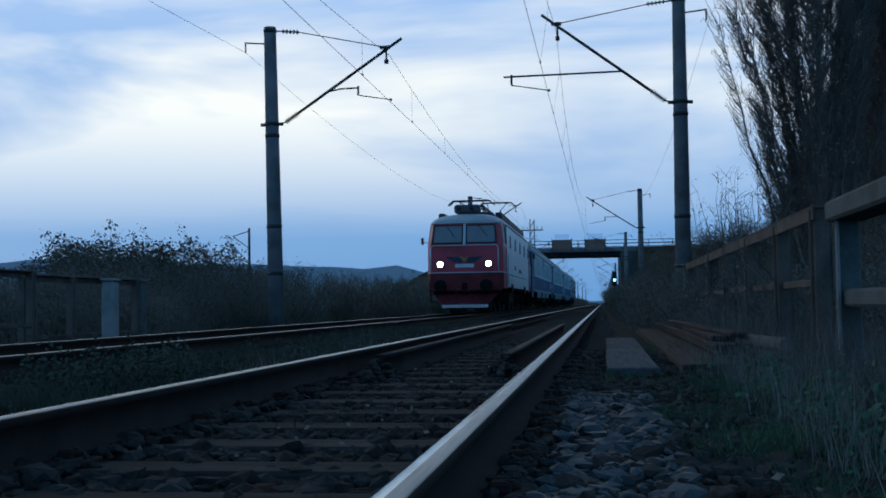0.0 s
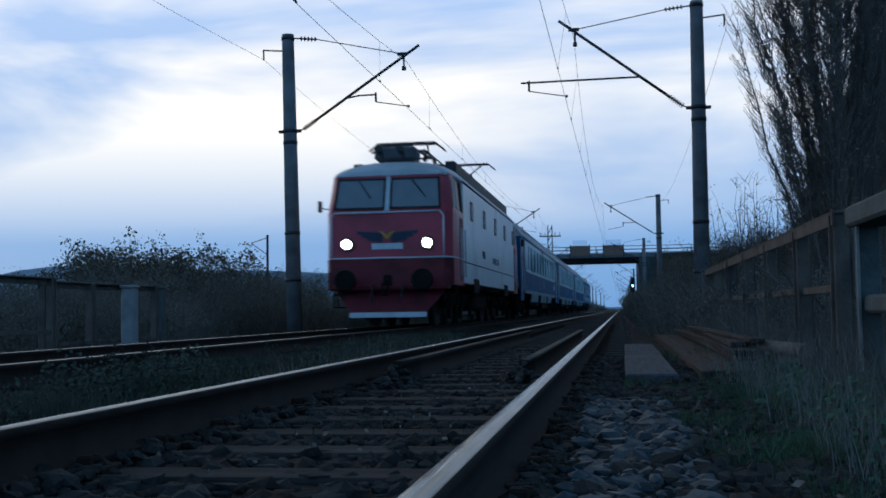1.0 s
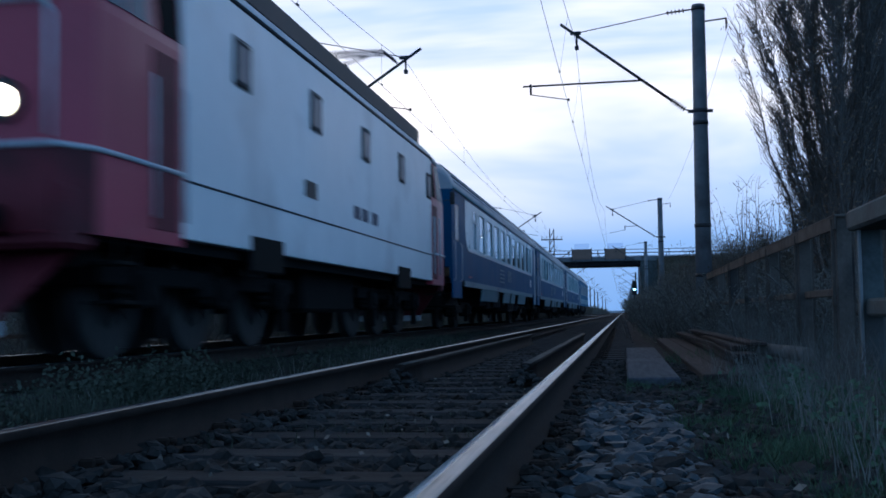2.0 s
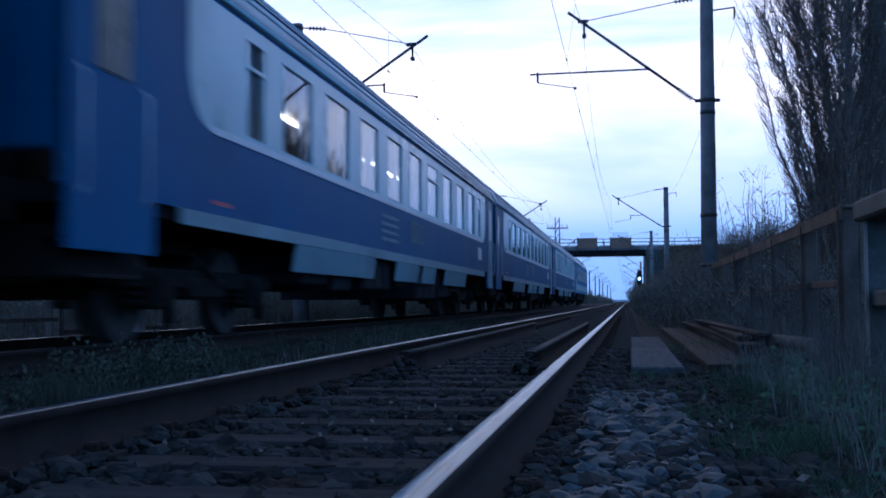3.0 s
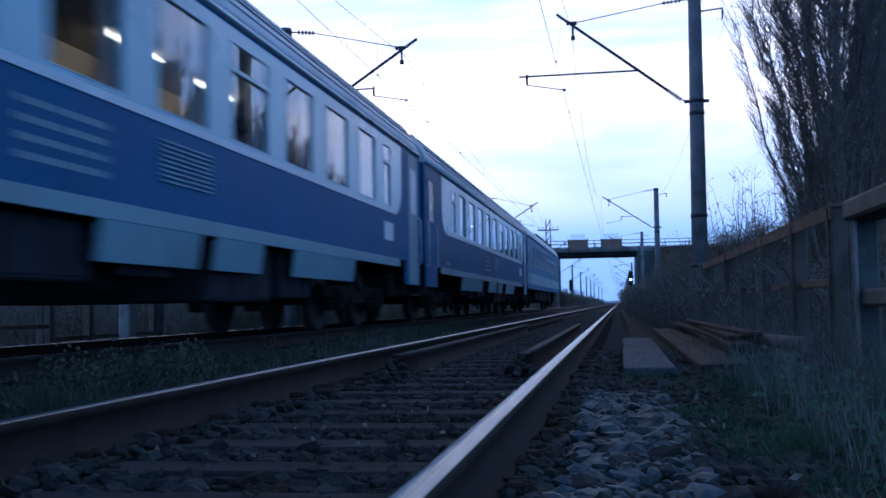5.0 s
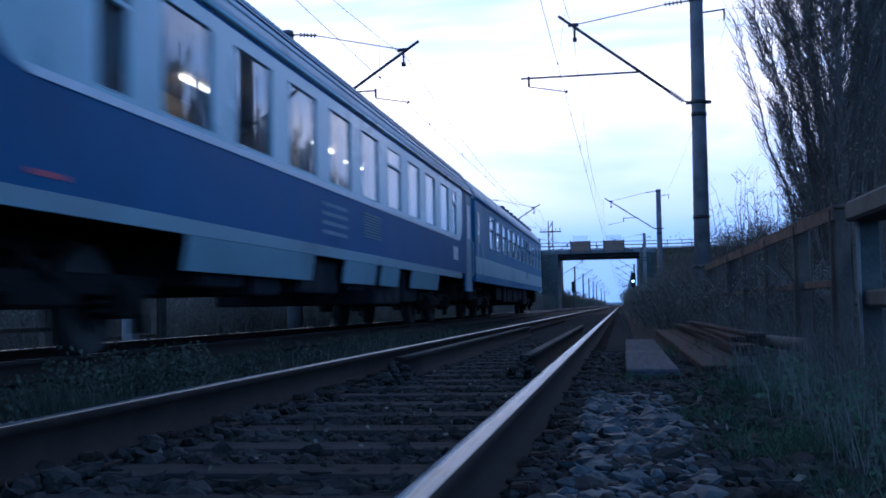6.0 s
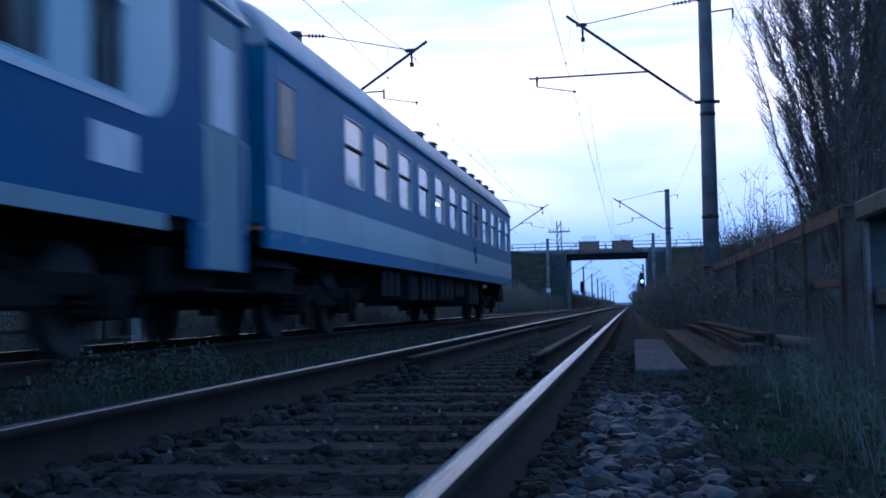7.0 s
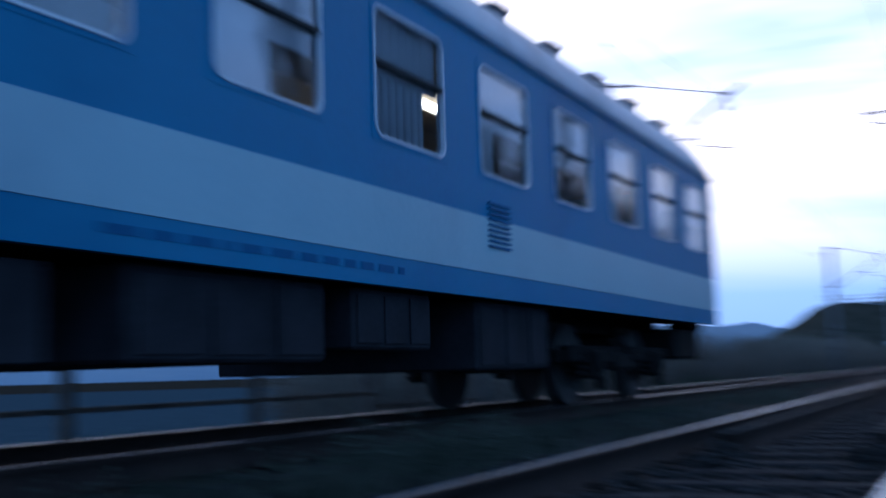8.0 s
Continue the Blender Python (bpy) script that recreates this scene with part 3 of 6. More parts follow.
for x0, x1 in ((-10.2, -8.0), (2.4, 4.6)):
    bm = B()
    box(bm, x0, x1, OY - 4.2, OY + 4.2, -1.5, 6.95, 0.05)
    part("abutment", bm, M_GREENISH, op)
for y in (OY - 3.9, OY + 3.9):
    for z in (7.95, 8.4):
        bm = B()
        rod(bm, (-18, y, z), (58, y, z), 0.045, n=6)
        part("railing_bar", bm, M_STEEL, op)
    bm = B()
    rod(bm, (0, y, 7.45), (0, y, 8.42), 0.05, n=6)
    first = part("railing_post", bm, M_STEEL, op)
    for i in range(-5, 20):
        if i:
            c = first.copy()
            scene.collection.objects.link(c)
            c.location.x = i * 3.0
for x0, x1 in ((-6.3, -3.8), (-2.1, 0.5)):
    th = empty("protective_screen")
    tagged(th, "rust-brown safety screen with a clear upper half on the bridge", "screen", "protective screens")
    bm = B()
    box(bm, x0, x1, OY - 4.12, OY - 4.05, 7.2, 8.55, 0.02)
    part("panel", bm, M_BROWN, th)
    bm = B()
    box(bm, x0 + 0.3, x1 - 0.3, OY - 4.10, OY - 4.07, 8.56, 9.25)
    part("clear_panel", bm, M_SCREEN, th, "clear upper panel")
    for x in (x0, x1):
        bm = B()
        box(bm, x - 0.05, x + 0.05, OY - 4.14, OY - 4.03, 7.1, 8.7, 0.01)
        part("screen_post", bm, M_STEEL, th)


def embank(x0, x1, drop):
    vs, fs = [], []
    n = 24
    for i in range(n + 1):
        x = x0 + (x1 - x0) * i / n
        t = 7.32 - drop * max(0.0, (i / n - 0.38) / 0.62) ** 1.2
        for dy, z in ((-26, -1.2), (-13, t * 0.55), (-4.6, t), (4.6, t), (26, -1.2)):
            vs.append((x, OY + dy + noise.noise(Vector((x * .2, dy, 0))), z + 0.35 * noise.noise(Vector((x * 0.3, dy * 0.3, 5)))))
    for i in range(n):
        for k in range(4):
            fs.append((i * 5 + k, i * 5 + 5 + k, i * 5 + 6 + k, i * 5 + 1 + k))
    fs.append((0, 1, 2, 3, 4))
    return tagged(raw("embankment", vs, fs, M_BANK, smooth=True), "grassy road embankment that leads up to the overpass", "embankment", kind="structure")


embank(-10.0, -31, 8.2)
embank(4.5, 90, 2.0)

# ---- the train ----
HALF = 1.48
SPEED, HEAD_Y = 17.71, 44.4
COACH = 25.03


def wheelset(r, name="wheelset"):
    bm = B()
    rod(bm, (-0.95, 0, 0), (0.95, 0, 0), 0.08, n=8)
    for s in (-1, 1):
        rod(bm, (s * 0.68, 0, 0), (s * 0.815, 0, 0), r, n=24)
        rod(bm, (s * 0.66, 0, 0), (s * 0.69, 0, 0), r + 0.03, n=24)
        rod(bm, (s * 0.80, 0, 0), (s * 0.83, 0, 0), r * 0.8, r * 0.3, n=16)
        for i in range(6):
            a = i * math.pi / 3
            rod(bm, (s * 0.82, r * 0.5 * math.cos(a), r * 0.5 * math.sin(a)), (s * 0.84, r * 0.5 * math.cos(a), r * 0.5 * math.sin(a)), 0.05, n=6)
    return bm


SPIN = []


def bogie(th, y, axles, r, name="bogie"):
    """A bogie at y on its vehicle: side frames, springs and axle boxes, with turning wheelsets."""
    bm = B()
    span = max(axles) + 0.75
    for s in (-1, 1):
        x = s * 1.02
        box(bm, x - 0.07, x + 0.07, y - span, y + span, r + 0.02, r + 0.2, 0.02)
        for a in axles:
            box(bm, x - 0.13 + s * 0.03, x + 0.13 + s * 0.03, y + a - 0.17, y + a + 0.17, r - 0.17, r + 0.15, 0.03)
            rod(bm, (x + s * 0.13, y + a, r), (x + s * 0.2, y + a, r), 0.11, n=10)
            for q in (-0.32, 0.32):
                for k in range(4):
                    rod(bm, (x, y + a + q, r - 0.12 + 0.07 * k), (x, y + a + q, r - 0.085 + 0.07 * k), 0.09, n=10)
            box(bm, x - 0.05, x + 0.05, y + a + 0.45, y + a + 0.55, 0.16, r + 0.05, 0.01)
        box(bm, x - 0.1, x + 0.1, y - 0.5, y + 0.5, r - 0.08, r + 0.12, 0.03)
        rod(bm, (x + s * 0.08, y - 0.4, r + 0.35), (x + s * 0.08, y + 0.4, r + 0.02), 0.035, n=6)
    box(bm, -1.0, 1.0, y - 0.25, y + 0.25, r - 0.02, r + 0.3, 0.03)
    for e in (-1, 1):
        box(bm, -1.0, 1.0, y + e * span - 0.06, y + e * span + 0.06, r, r + 0.16, 0.02)
    bg = part(name, bm, M_UNDER, th)
    for a in axles:
        w = part("wheelset", wheelset(r), M_WHEEL, bg, "worn steel wheels on their axle")
        w.location = (0, y + a, r)
        SPIN.append((w, y + a, r))
    return bg


def buffers(th, y, s):
    """Buffers and screw coupling on an end wall at y that faces s along y."""
    for x in (-0.875, 0.875):
        bm = B()
        rod(bm, (x, y, 1.06), (x, y + s * 0.32, 1.06), 0.11, 0.10, n=14)
        rod(bm, (x, y + s * 0.3, 1.06), (x, y + s * 0.52, 1.06), 0.075, n=12)
        rod(bm, (x, y + s * 0.5, 1.06), (x, y + s * 0.55, 1.06), 0.25, 0.22, n=20)
        box(bm, x - 0.17, x + 0.17, y - s * 0.02 - 0.02, y - s * 0.02 + 0.05, 0.9, 1.22, 0.02)
        part("buffer", bm, M_UNDER, th, "black sprung buffer")
    bm = B()
    box(bm, -0.1, 0.1, y - 0.05, y + 0.05, 0.94, 1.18, 0.02)
    rod(bm, (0, y, 1.06), (0, y + s * 0.34, 1.0), 0.045, n=8)
    pipe(bm, [(0.06, y + s * 0.3, 1.0), (0.06, y + s * 0.36, 0.72), (-0.06, y + s * 0.36, 0.72), (-0.06, y + s * 0.3, 1.0)], 0.025)
    part("screw_coupling", bm, M_UNDER, th)
    for x in (-0.35, 0.35):
        bm = B()
        pipe(bm, [(x, y, 0.95), (x, y + s * 0.2, 0.8), (x * 0.9, y + s * 0.28, 0.55)], 0.03)
        part("brake_hose", bm, M_RUBBER, th)


def wall_with_windows(x0, x1, y0, y1, z0, z1, wins):
    """A wall in the y-z plane from x0 to x1, with real openings (ya, yb, za, zb) through it."""
    bm = B()
    cuts = sorted(wins)
    y = y0
    for ya, yb, za, zb in cuts:
        box(bm, x0, x1, y, ya, z0, z1)
        box(bm, x0, x1, ya, yb, z0, za)
        box(bm, x0, x1, ya, yb, zb, z1)
        y = yb
    box(bm, x0, x1, y, y1, z0, z1)
    bmesh.ops.remove_doubles(bm, verts=bm.verts, dist=0.0005)
    return bm


def window_unit(th, side, ya, yb, za, zb, mid=None, frame_m=None, t=0.032):
    """A framed window set in the side wall: frame, upper and lower pane."""
    x = side * HALF
    bm = B()
    d = 0.012
    lo, hi = min(x - side * 0.05, x + side * d), max(x - side * 0.05, x + side * d)
    box(bm, lo, hi, ya, yb, za, za + t, 0.006)
    box(bm, lo, hi, ya, yb, zb - t, zb, 0.006)
    box(bm, lo, hi, ya, ya + t, za + t, zb - t, 0.006)
    box(bm, lo, hi, yb - t, yb, za + t, zb - t, 0.006)
    if mid:
        box(bm, lo, hi + 0.004, ya + t, yb - t, mid - 0.022, mid + 0.022, 0.006)
    fr = part("window", bm, frame_m or M_RUBBER, th, "window in a painted frame" if frame_m else "window in a dark rubber frame")
    for a, b in (((za + t, mid - 0.022), (mid + 0.022, zb - t)) if mid else ((za + t, zb - t),)):
        bm = B()
        xo = x - side * (0.02 if a == za + t else 0.008)
        box(bm, xo - 0.004, xo + 0.004, ya + t, yb - t, a, b)
        bm.normal_update()
        for f in bm.faces:
            f.material_index = 0 if f.normal.x * side > 0.9 else 1
        p = part("pane", bm, [M_GLASS, M_CLEAR], fr)
        p.visible_shadow = False
    return fr


def rounded_rect(x, ya, yb, za, zb, inset, r, n=5):
    pts = []
    for cy, cz, a0 in ((yb, zb, 0), (ya, zb, 90), (ya, za, 180), (yb, za, 270)):
        oy, oz = (-1 if cy == yb else 1) * (inset + r), (-1 if cz == zb else 1) * (inset + r)
        for k in range(n):
            a = radians(a0 + 90 * k / (n - 1))
            pts.append((x, cy + oy + r * math.cos(a), cz + oz + r * math.sin(a)))
    return pts


def rounded_window(th, side, ya, yb, za, zb, mid, plate_m):
    """A window with rounded corners: painted surround, pale metal rim, dark bar and two panes."""
    x = side * HALF

    def ring(i0, r0, i1, r1, front):
        bm = B()
        e = (x - side * 0.045, x + side * front)
        loft(bm, [rounded_rect(e[0], ya, yb, za, zb, i0, r0), rounded_rect(e[1], ya, yb, za, zb, i0, r0), rounded_rect(e[1], ya, yb, za, zb, i1, r1), rounded_rect(e[0], ya, yb, za, zb, i1, r1)], caps=False)
        bmesh.ops.recalc_face_normals(bm, faces=bm.faces)
        return bm
    fr = part("window", ring(-0.004, 0.004, 0.03, 0.10, 0.004), plate_m, th, "window with rounded corners and a pale rim")
    part("rim", ring(0.029, 0.10, 0.048, 0.085, 0.014), M_TRIM, fr, "pale metal rim")
    bm = B()
    lo, hi = sorted((x - side * 0.045, x + side * 0.010))
    box(bm, lo, hi, ya + 0.04, yb - 0.04, mid - 0.02, mid + 0.02, 0.006)
    part("glazing_bar", bm, M_RUBBER, fr)
    for k, (a, b) in enumerate(((za + 0.03, mid - 0.02), (mid + 0.02, zb - 0.03))):
        bm = B()
        xo = x - side * (0.026 if k == 0 else 0.014)
        box(bm, xo - 0.004, xo + 0.004, ya + 0.03, yb - 0.03, a, b)
        bm.normal_update()
        for f in bm.faces:
            f.material_index = 0 if f.normal.x * side > 0.9 else 1
        part("pane", bm, [M_GLASS, M_CLEAR], fr).visible_shadow = False
    return fr


def roof_ring(y, z_eave, z_top, half, n=12, z_in=0.0, shrink=1.0):
    """An arched roof line from eave to eave, closed below."""
    pts = []
    for i in range(n + 1):
        a = math.pi * i / n
        c, s = math.cos(a), math.sin(a)
        pts.append((half * shrink * math.copysign(abs(c) ** 0.80, c), y, z_eave + (z_top - z_eave) * shrink * abs(s) ** 0.95))
    return pts


def coach_shell(th, livery, wins, doors):
    """Side walls in painted bands, floor, ends, interior and roof of a coach that runs from y = 0.35 to COACH - 0.35."""
    y0, y1 = 0.32, COACH - 0.32
    for side in (-1, 1):
        lo, hi = sorted((side * HALF, side * (HALF - 0.07)))
        bm = wall_with_windows(lo, hi, y0, y1, livery["bottom"], 3.20, wins)
        part("side_wall", bm, livery["wall"], th)
    bm = B()
    box(bm, -HALF + 0.08, HALF - 0.08, y0 + 0.1, y1 - 0.1, 1.05, 1.2)
    part("floor", bm, M_UNDER, th)
    bm = B()
    box(bm, -HALF + 0.085, HALF - 0.085, y0 + 0.1, y1 - 0.1, 3.10, 3.14)
    part("inner_ceiling", bm, M_INSIDE, th)
    bm = B()
    box(bm, -0.42, -0.38, y0 + 2.7, y1 - 2.7, 1.2, 3.10)
    part("corridor_partition", bm, M_INSIDE, th, "brown corridor partition")
    for y in (y0, y1 - 0.1):
        bm = B()
        box(bm, -HALF + 0.005, HALF - 0.005, y, y + 0.1, livery["bottom"] + 0.25, 3.20, 0.02)
        part("end_wall", bm, livery["wall"], th)
    bm = B()
    ring = []
    for y, k in ((y0 - 0.02, 0.66), (y0 + 0.14, 0.84), (y0 + 0.45, 0.95), (y0 + 0.95, 1.0), (y1 - 0.95, 1.0), (y1 - 0.45, 0.95), (y1 - 0.14, 0.84), (y1 + 0.02, 0.66)):
        ring.append([(p[0], p[1], 3.16 + (p[2] - 3.16) * k) for p in roof_ring(y, 3.16, 4.02, HALF + 0.012, 16)])
    loft(bm, ring)
    for f in bm.faces:
        f.smooth = len(f.verts) == 4
    part("roof", bm, M_ROOF, th, "curved grey roof")
    for side in (-1, 1):
        bm = B()
        rod(bm, (side * (HALF + 0.02), y0, 3.19), (side * (HALF + 0.02), y1, 3.19), 0.026, n=6)
        part("gutter", bm, livery["gutter"], th)
    for s, y in ((-1, y0), (1, y1)):
        buffers(th, y, s)
        bm = B()
        for i in range(5):
            yy = y + s * (0.03 + 0.055 * i)
            h = 0.62 if i % 2 else 0.57
            box(bm, -h, -h + 0.14, yy - 0.02, yy + 0.02, 1.1, 3.2, 0.01)
            box(bm, h - 0.14, h, yy - 0.02, yy + 0.02, 1.1, 3.2, 0.01)
            box(bm, -h + 0.1, h - 0.1, yy - 0.02, yy + 0.02, 3.06, 3.2, 0.01)
        part("gangway", bm, M_RUBBER, th, "black rubber gangway between coaches")
    for ya, yb in doors:
        for side in (-1, 1):
            bm = B()
            x = side * (HALF + 0.004)
            lo, hi = sorted((x, x - side * 0.03))
            box(bm, lo, hi, ya, yb, livery["door_bottom"], 3.12, 0.012)
            d = part("door", bm, livery["door"] if ya < 5 else livery["rear_door"], th)
            bm = B()
            lo, hi = sorted((x + side * 0.006, x - side * 0.01))
            box(bm, lo, hi, ya + 0.16, yb - 0.16, 2.02, 2.86, 0.02)
            part("door_window", bm, M_DOORGLASS if ya < 5 else M_TRIM, d, "frosted door window")
            for yy in (ya - 0.07, yb + 0.07):
                bm = B()
                pipe(bm, [(x, yy, 1.1), (x + side * 0.05, yy, 1.15), (x + side * 0.05, yy, 1.95), (x, yy, 2.0)], 0.010)
                part("handrail", bm, M_TRIM, d)
            bm = B()
            for z, o in ((0.52, 0.0), (0.8, 0.06)):
                lo, hi = sorted((x + side * 0.02 - side * o, x - side * 0.3))
                box(bm, lo, hi, ya - 0.05, yb + 0.05, z, z + 0.03, 0.005)
            part("step", bm, M_UNDER, d)


def under_gear(th, seed):
    rg = random.Random(seed)
    bm = B()
    for x in (-0.5, 0.5):
        box(bm, x - 0.08, x + 0.08, 0.5, COACH - 0.5, 0.85, 1.06, 0.01)
    part("underframe", bm, M_UNDER, th)
    # Added blocks, no known part: they stop sky showing through below the coach ends.
    for ya in (0.62, COACH - 2.0):
        bm = B()
        box(bm, -1.25, 1.25, ya, ya + 1.38, 0.50, 0.92, 0.04)
        part("end_tank", bm, M_UNDER, th, "dark block added under the coach end to shut out the sky")
    y = 6.4
    while y < COACH - 7.2:
        w = rg.uniform(0.8, 2.3)
        h = rg.uniform(0.38, 0.62)
        bm = B()
        if rg.random() < 0.3:
            rod(bm, (0.8, y, 0.68), (0.8, y + w, 0.68), 0.2, n=12)
            box(bm, -0.7, 0.8, y + 0.1, y + 0.16, 0.6, 0.9)
        else:
            box(bm, -1.32, 1.32, y, y + w, 0.98 - h, 1.0, 0.02)
        eb = part("equipment_box", bm, M_BOX, th, "grimy equipment box under the floor")
        for k in range(3 if h > 0.4 else 0):
            bm = B()
            box(bm, 1.32, 1.335, y + w * (k + 0.1) / 3, y + w * (k + 0.9) / 3, 1.02 - h, 0.95, 0.004)
            part("box_door", bm, M_BOX, eb)
        y += w + rg.uniform(0.25, 0.9)


def tubes(th, spots):
    for ya, z, x in spots:
        bm = B()
        box(bm, x - 0.035, x + 0.035, ya, ya + 1.2, z + 0.01, z + 0.06, 0.012)
        part("ceiling_light", bm, M_TUBE, th, "lit fluorescent ceiling light")


def text_bars(th, ya, yb, z, rows, material, side=1):
    """Unreadable small lettering as plain bars on the side wall."""
    rg = random.Random(int(ya * 10))
    for r in range(rows):
        y = ya
        while y < yb:
            w = rg.uniform(0.08, 0.3)
            bm = B()
            x = side * (HALF + 0.004)
            lo, hi = sorted((x, x - side * 0.006))
            box(bm, lo, hi, y, min(yb, y + w), z - r * 0.12 - 0.05, z - r * 0.12)
            part("lettering_bar", bm, material, th)
            y += w + 0.07


def rounded_band(y0, y1, z0, z1, r, holes, x0, x1):
    """A raised painted band with rounded ends and window holes, as boxes and corner fans."""
    bm = wall_with_windows(x0, x1, y0 + r, y1 - r, z0, z1, holes)
    n = 10
    for s, yc in ((-1, y0 + r), (1, y1 - r)):
        prof = [(yc, z0)] + [(yc + s * r * math.sin(math.pi / 2 * i / n), z0 + r - r * math.cos(math.pi / 2 * i / n)) for i in range(n + 1)]
        prof += [(yc + s * r, z1), (yc, z1)]
        prof = [p for i, p in enumerate(prof) if i == 0 or (abs(p[0] - prof[i - 1][0]) + abs(p[1] - prof[i - 1][1])) > 1e-5]
        a = [bm.verts.new((x0, y, z)) for y, z in prof]
        b = [bm.verts.new((x1, y, z)) for y, z in prof]
        if s < 0:
            a, b = b, a
        bm.faces.new(b)
        bm.faces.new(a[::-1])
        for i in range(len(a)):
            j = (i + 1) % len(a)
            bm.faces.new((a[j], b[j], b[i], a[i]))
    bmesh.ops.recalc_face_normals(bm, faces=bm.faces)
    return bm


def blue_coach():
    th = empty("passenger_coach")
    wins = [(3.95, 4.50, 1.99, 2.98)] + [(5.12 + 1.816 * i, 6.30 + 1.816 * i, 1.99, 2.98) for i in range(9)] + [(21.40, 21.98, 1.99, 2.98)]
    liv = dict(bottom=1.15, wall=M_BLUE, door=M_BLUE, rear_door=M_SKIRT, door_bottom=0.72, gutter=M_BAND)
    coach_shell(th, liv, wins, ((0.55, 1.45), (COACH - 1.45, COACH - 0.55)))
    for side in (-1, 1):
        lo, hi = sorted((side * (HALF - 0.01), side * (HALF + 0.006)))
        part("window_band", rounded_band(2.45, COACH - 2.12, 1.90, 3.12, 0.55, wins, lo, hi), M_BAND, th, "pale blue-grey window band with rounded ends")
        lo, hi = sorted((side * HALF, side * (HALF + 0.012)))
        bm = B()
        box(bm, lo, hi, 3.0, COACH - 2.7, 1.885, 1.955, 0.003)
        part("band_line", bm, M_TRIM, th, "whitish line below the windows")
        lo, hi = sorted((side * (HALF - 0.03), side * (HALF + 0.002)))
        for ya, yb in ((0.34, 1.75), (COACH - 1.75, COACH - 0.34)):
            bm = B()
            box(bm, lo, hi, ya, yb, 0.72, 1.15)
            part("entry_panel", bm, M_BLUE, th)
        gaps = [(9.8, 11.4), (13.4, 13.8), (15.2, 16.4)]
        lo, hi = sorted((side * (HALF - 0.03), side * (HALF + 0.003)))
        lo, hi = sorted((side * (HALF - 0.03), side * (HALF + 0.004)))
        bm = B()
        box(bm, lo, hi, 2.3, COACH - 2.3, 1.012, 1.15, 0.004)
        part("sill_band", bm, M_SKIRT, th, "pale blue-grey sill band above the skirt")
        y = 5.7
        for a, b in gaps + [(COACH - 5.6, None)]:
            zb = 0.70
            bm = B()
            ring = [[(side * (HALF + 0.001), q, 1.010), (side * (HALF - 0.03), q, 1.010), (side * (HALF - 0.075), q, zb), (side * (HALF - 0.045), q, zb)] for q in (y, a)]
            loft(bm, ring)
            bmesh.ops.recalc_face_normals(bm, faces=bm.faces)
            part("skirt_panel", bm, M_SKIRT, th, "grey-blue skirt panel that leans inwards")
            y = b
        lo, hi = sorted((side * (HALF + 0.001), side * (HALF + 0.016)))
        for k in range(9):
            bm = B()
            box(bm, lo, hi, 12.45, 13.65, 1.40 + 0.042 * k, 1.418 + 0.042 * k)
            part("louvre_slat", bm, M_SKIRT, th)
        text_bars(th, 10.2, 11.5, 1.72, 4, M_SKIRT, side)
        bm = B()
        lo, hi = sorted((side * HALF, side * (HALF + 0.008)))
        box(bm, lo, hi, 21.45, 22.15, 1.42, 1.72, 0.004)
        part("route_board", bm, M_TRIM, th, "pale blank route board")
        bm = B()
        box(bm, lo, hi, 3.0, 3.5, 1.24, 1.28)
        part("red_mark", bm, M_RED, th)
    for i, w in enumerate(wins):
        bm = B()
        n = int(18 * (0.15, 0.2, 0.2, 0.4, 0.15, 0.15, 0.3, 0.15, 0.2, 0.3, 0.15)[i])
        for k in range(max(3, n)):
            e = w[1] - 0.03 - k * 0.056
            rod(bm, (HALF - 0.115 + 0.015 * (k % 2), e, 1.9), (HALF - 0.115 + 0.015 * (k % 2), e, 3.04), 0.034, n=6)
        part("curtain", bm, M_CURTAIN, th, "pale pleated curtain")
        for side in (-1, 1):
            window_unit(th, side, *w, 2.70 if i in (0, 6, 10) else None, M_BAND, 0.016)
    for px, mt, rr in ((1.455, M_TRIM, 0.020), (1.41, M_NAVY, 0.014), (1.34, M_TRIM, 0.020), (1.27, M_NAVY, 0.014), (1.14, M_ROOF, 0.02), (0.98, M_ROOF, 0.02), (0.8, M_ROOF, 0.02)):
        for s in (-1, 1):
            bm = B()
            z = 3.16 + 0.86 * abs(math.sin(math.acos(min(1, (px / (HALF + 0.012))) ** (1 / 0.80)))) ** 0.95
            rod(bm, (s * px, 0.8, z + 0.004), (s * px, COACH - 0.8, z + 0.004), rr, n=5)
            part("roof_rib", bm, mt, th)
    bogie(th, 3.9, (-1.28, 1.28), 0.46)
    bogie(th, COACH - 3.9, (-1.28, 1.28), 0.46)
    under_gear(th, 4)
    tubes(th, [(8.7, 3.02, 0.25), (14.0, 3.03, 0.3), (16.5, 3.03, 0.25)])
    return th


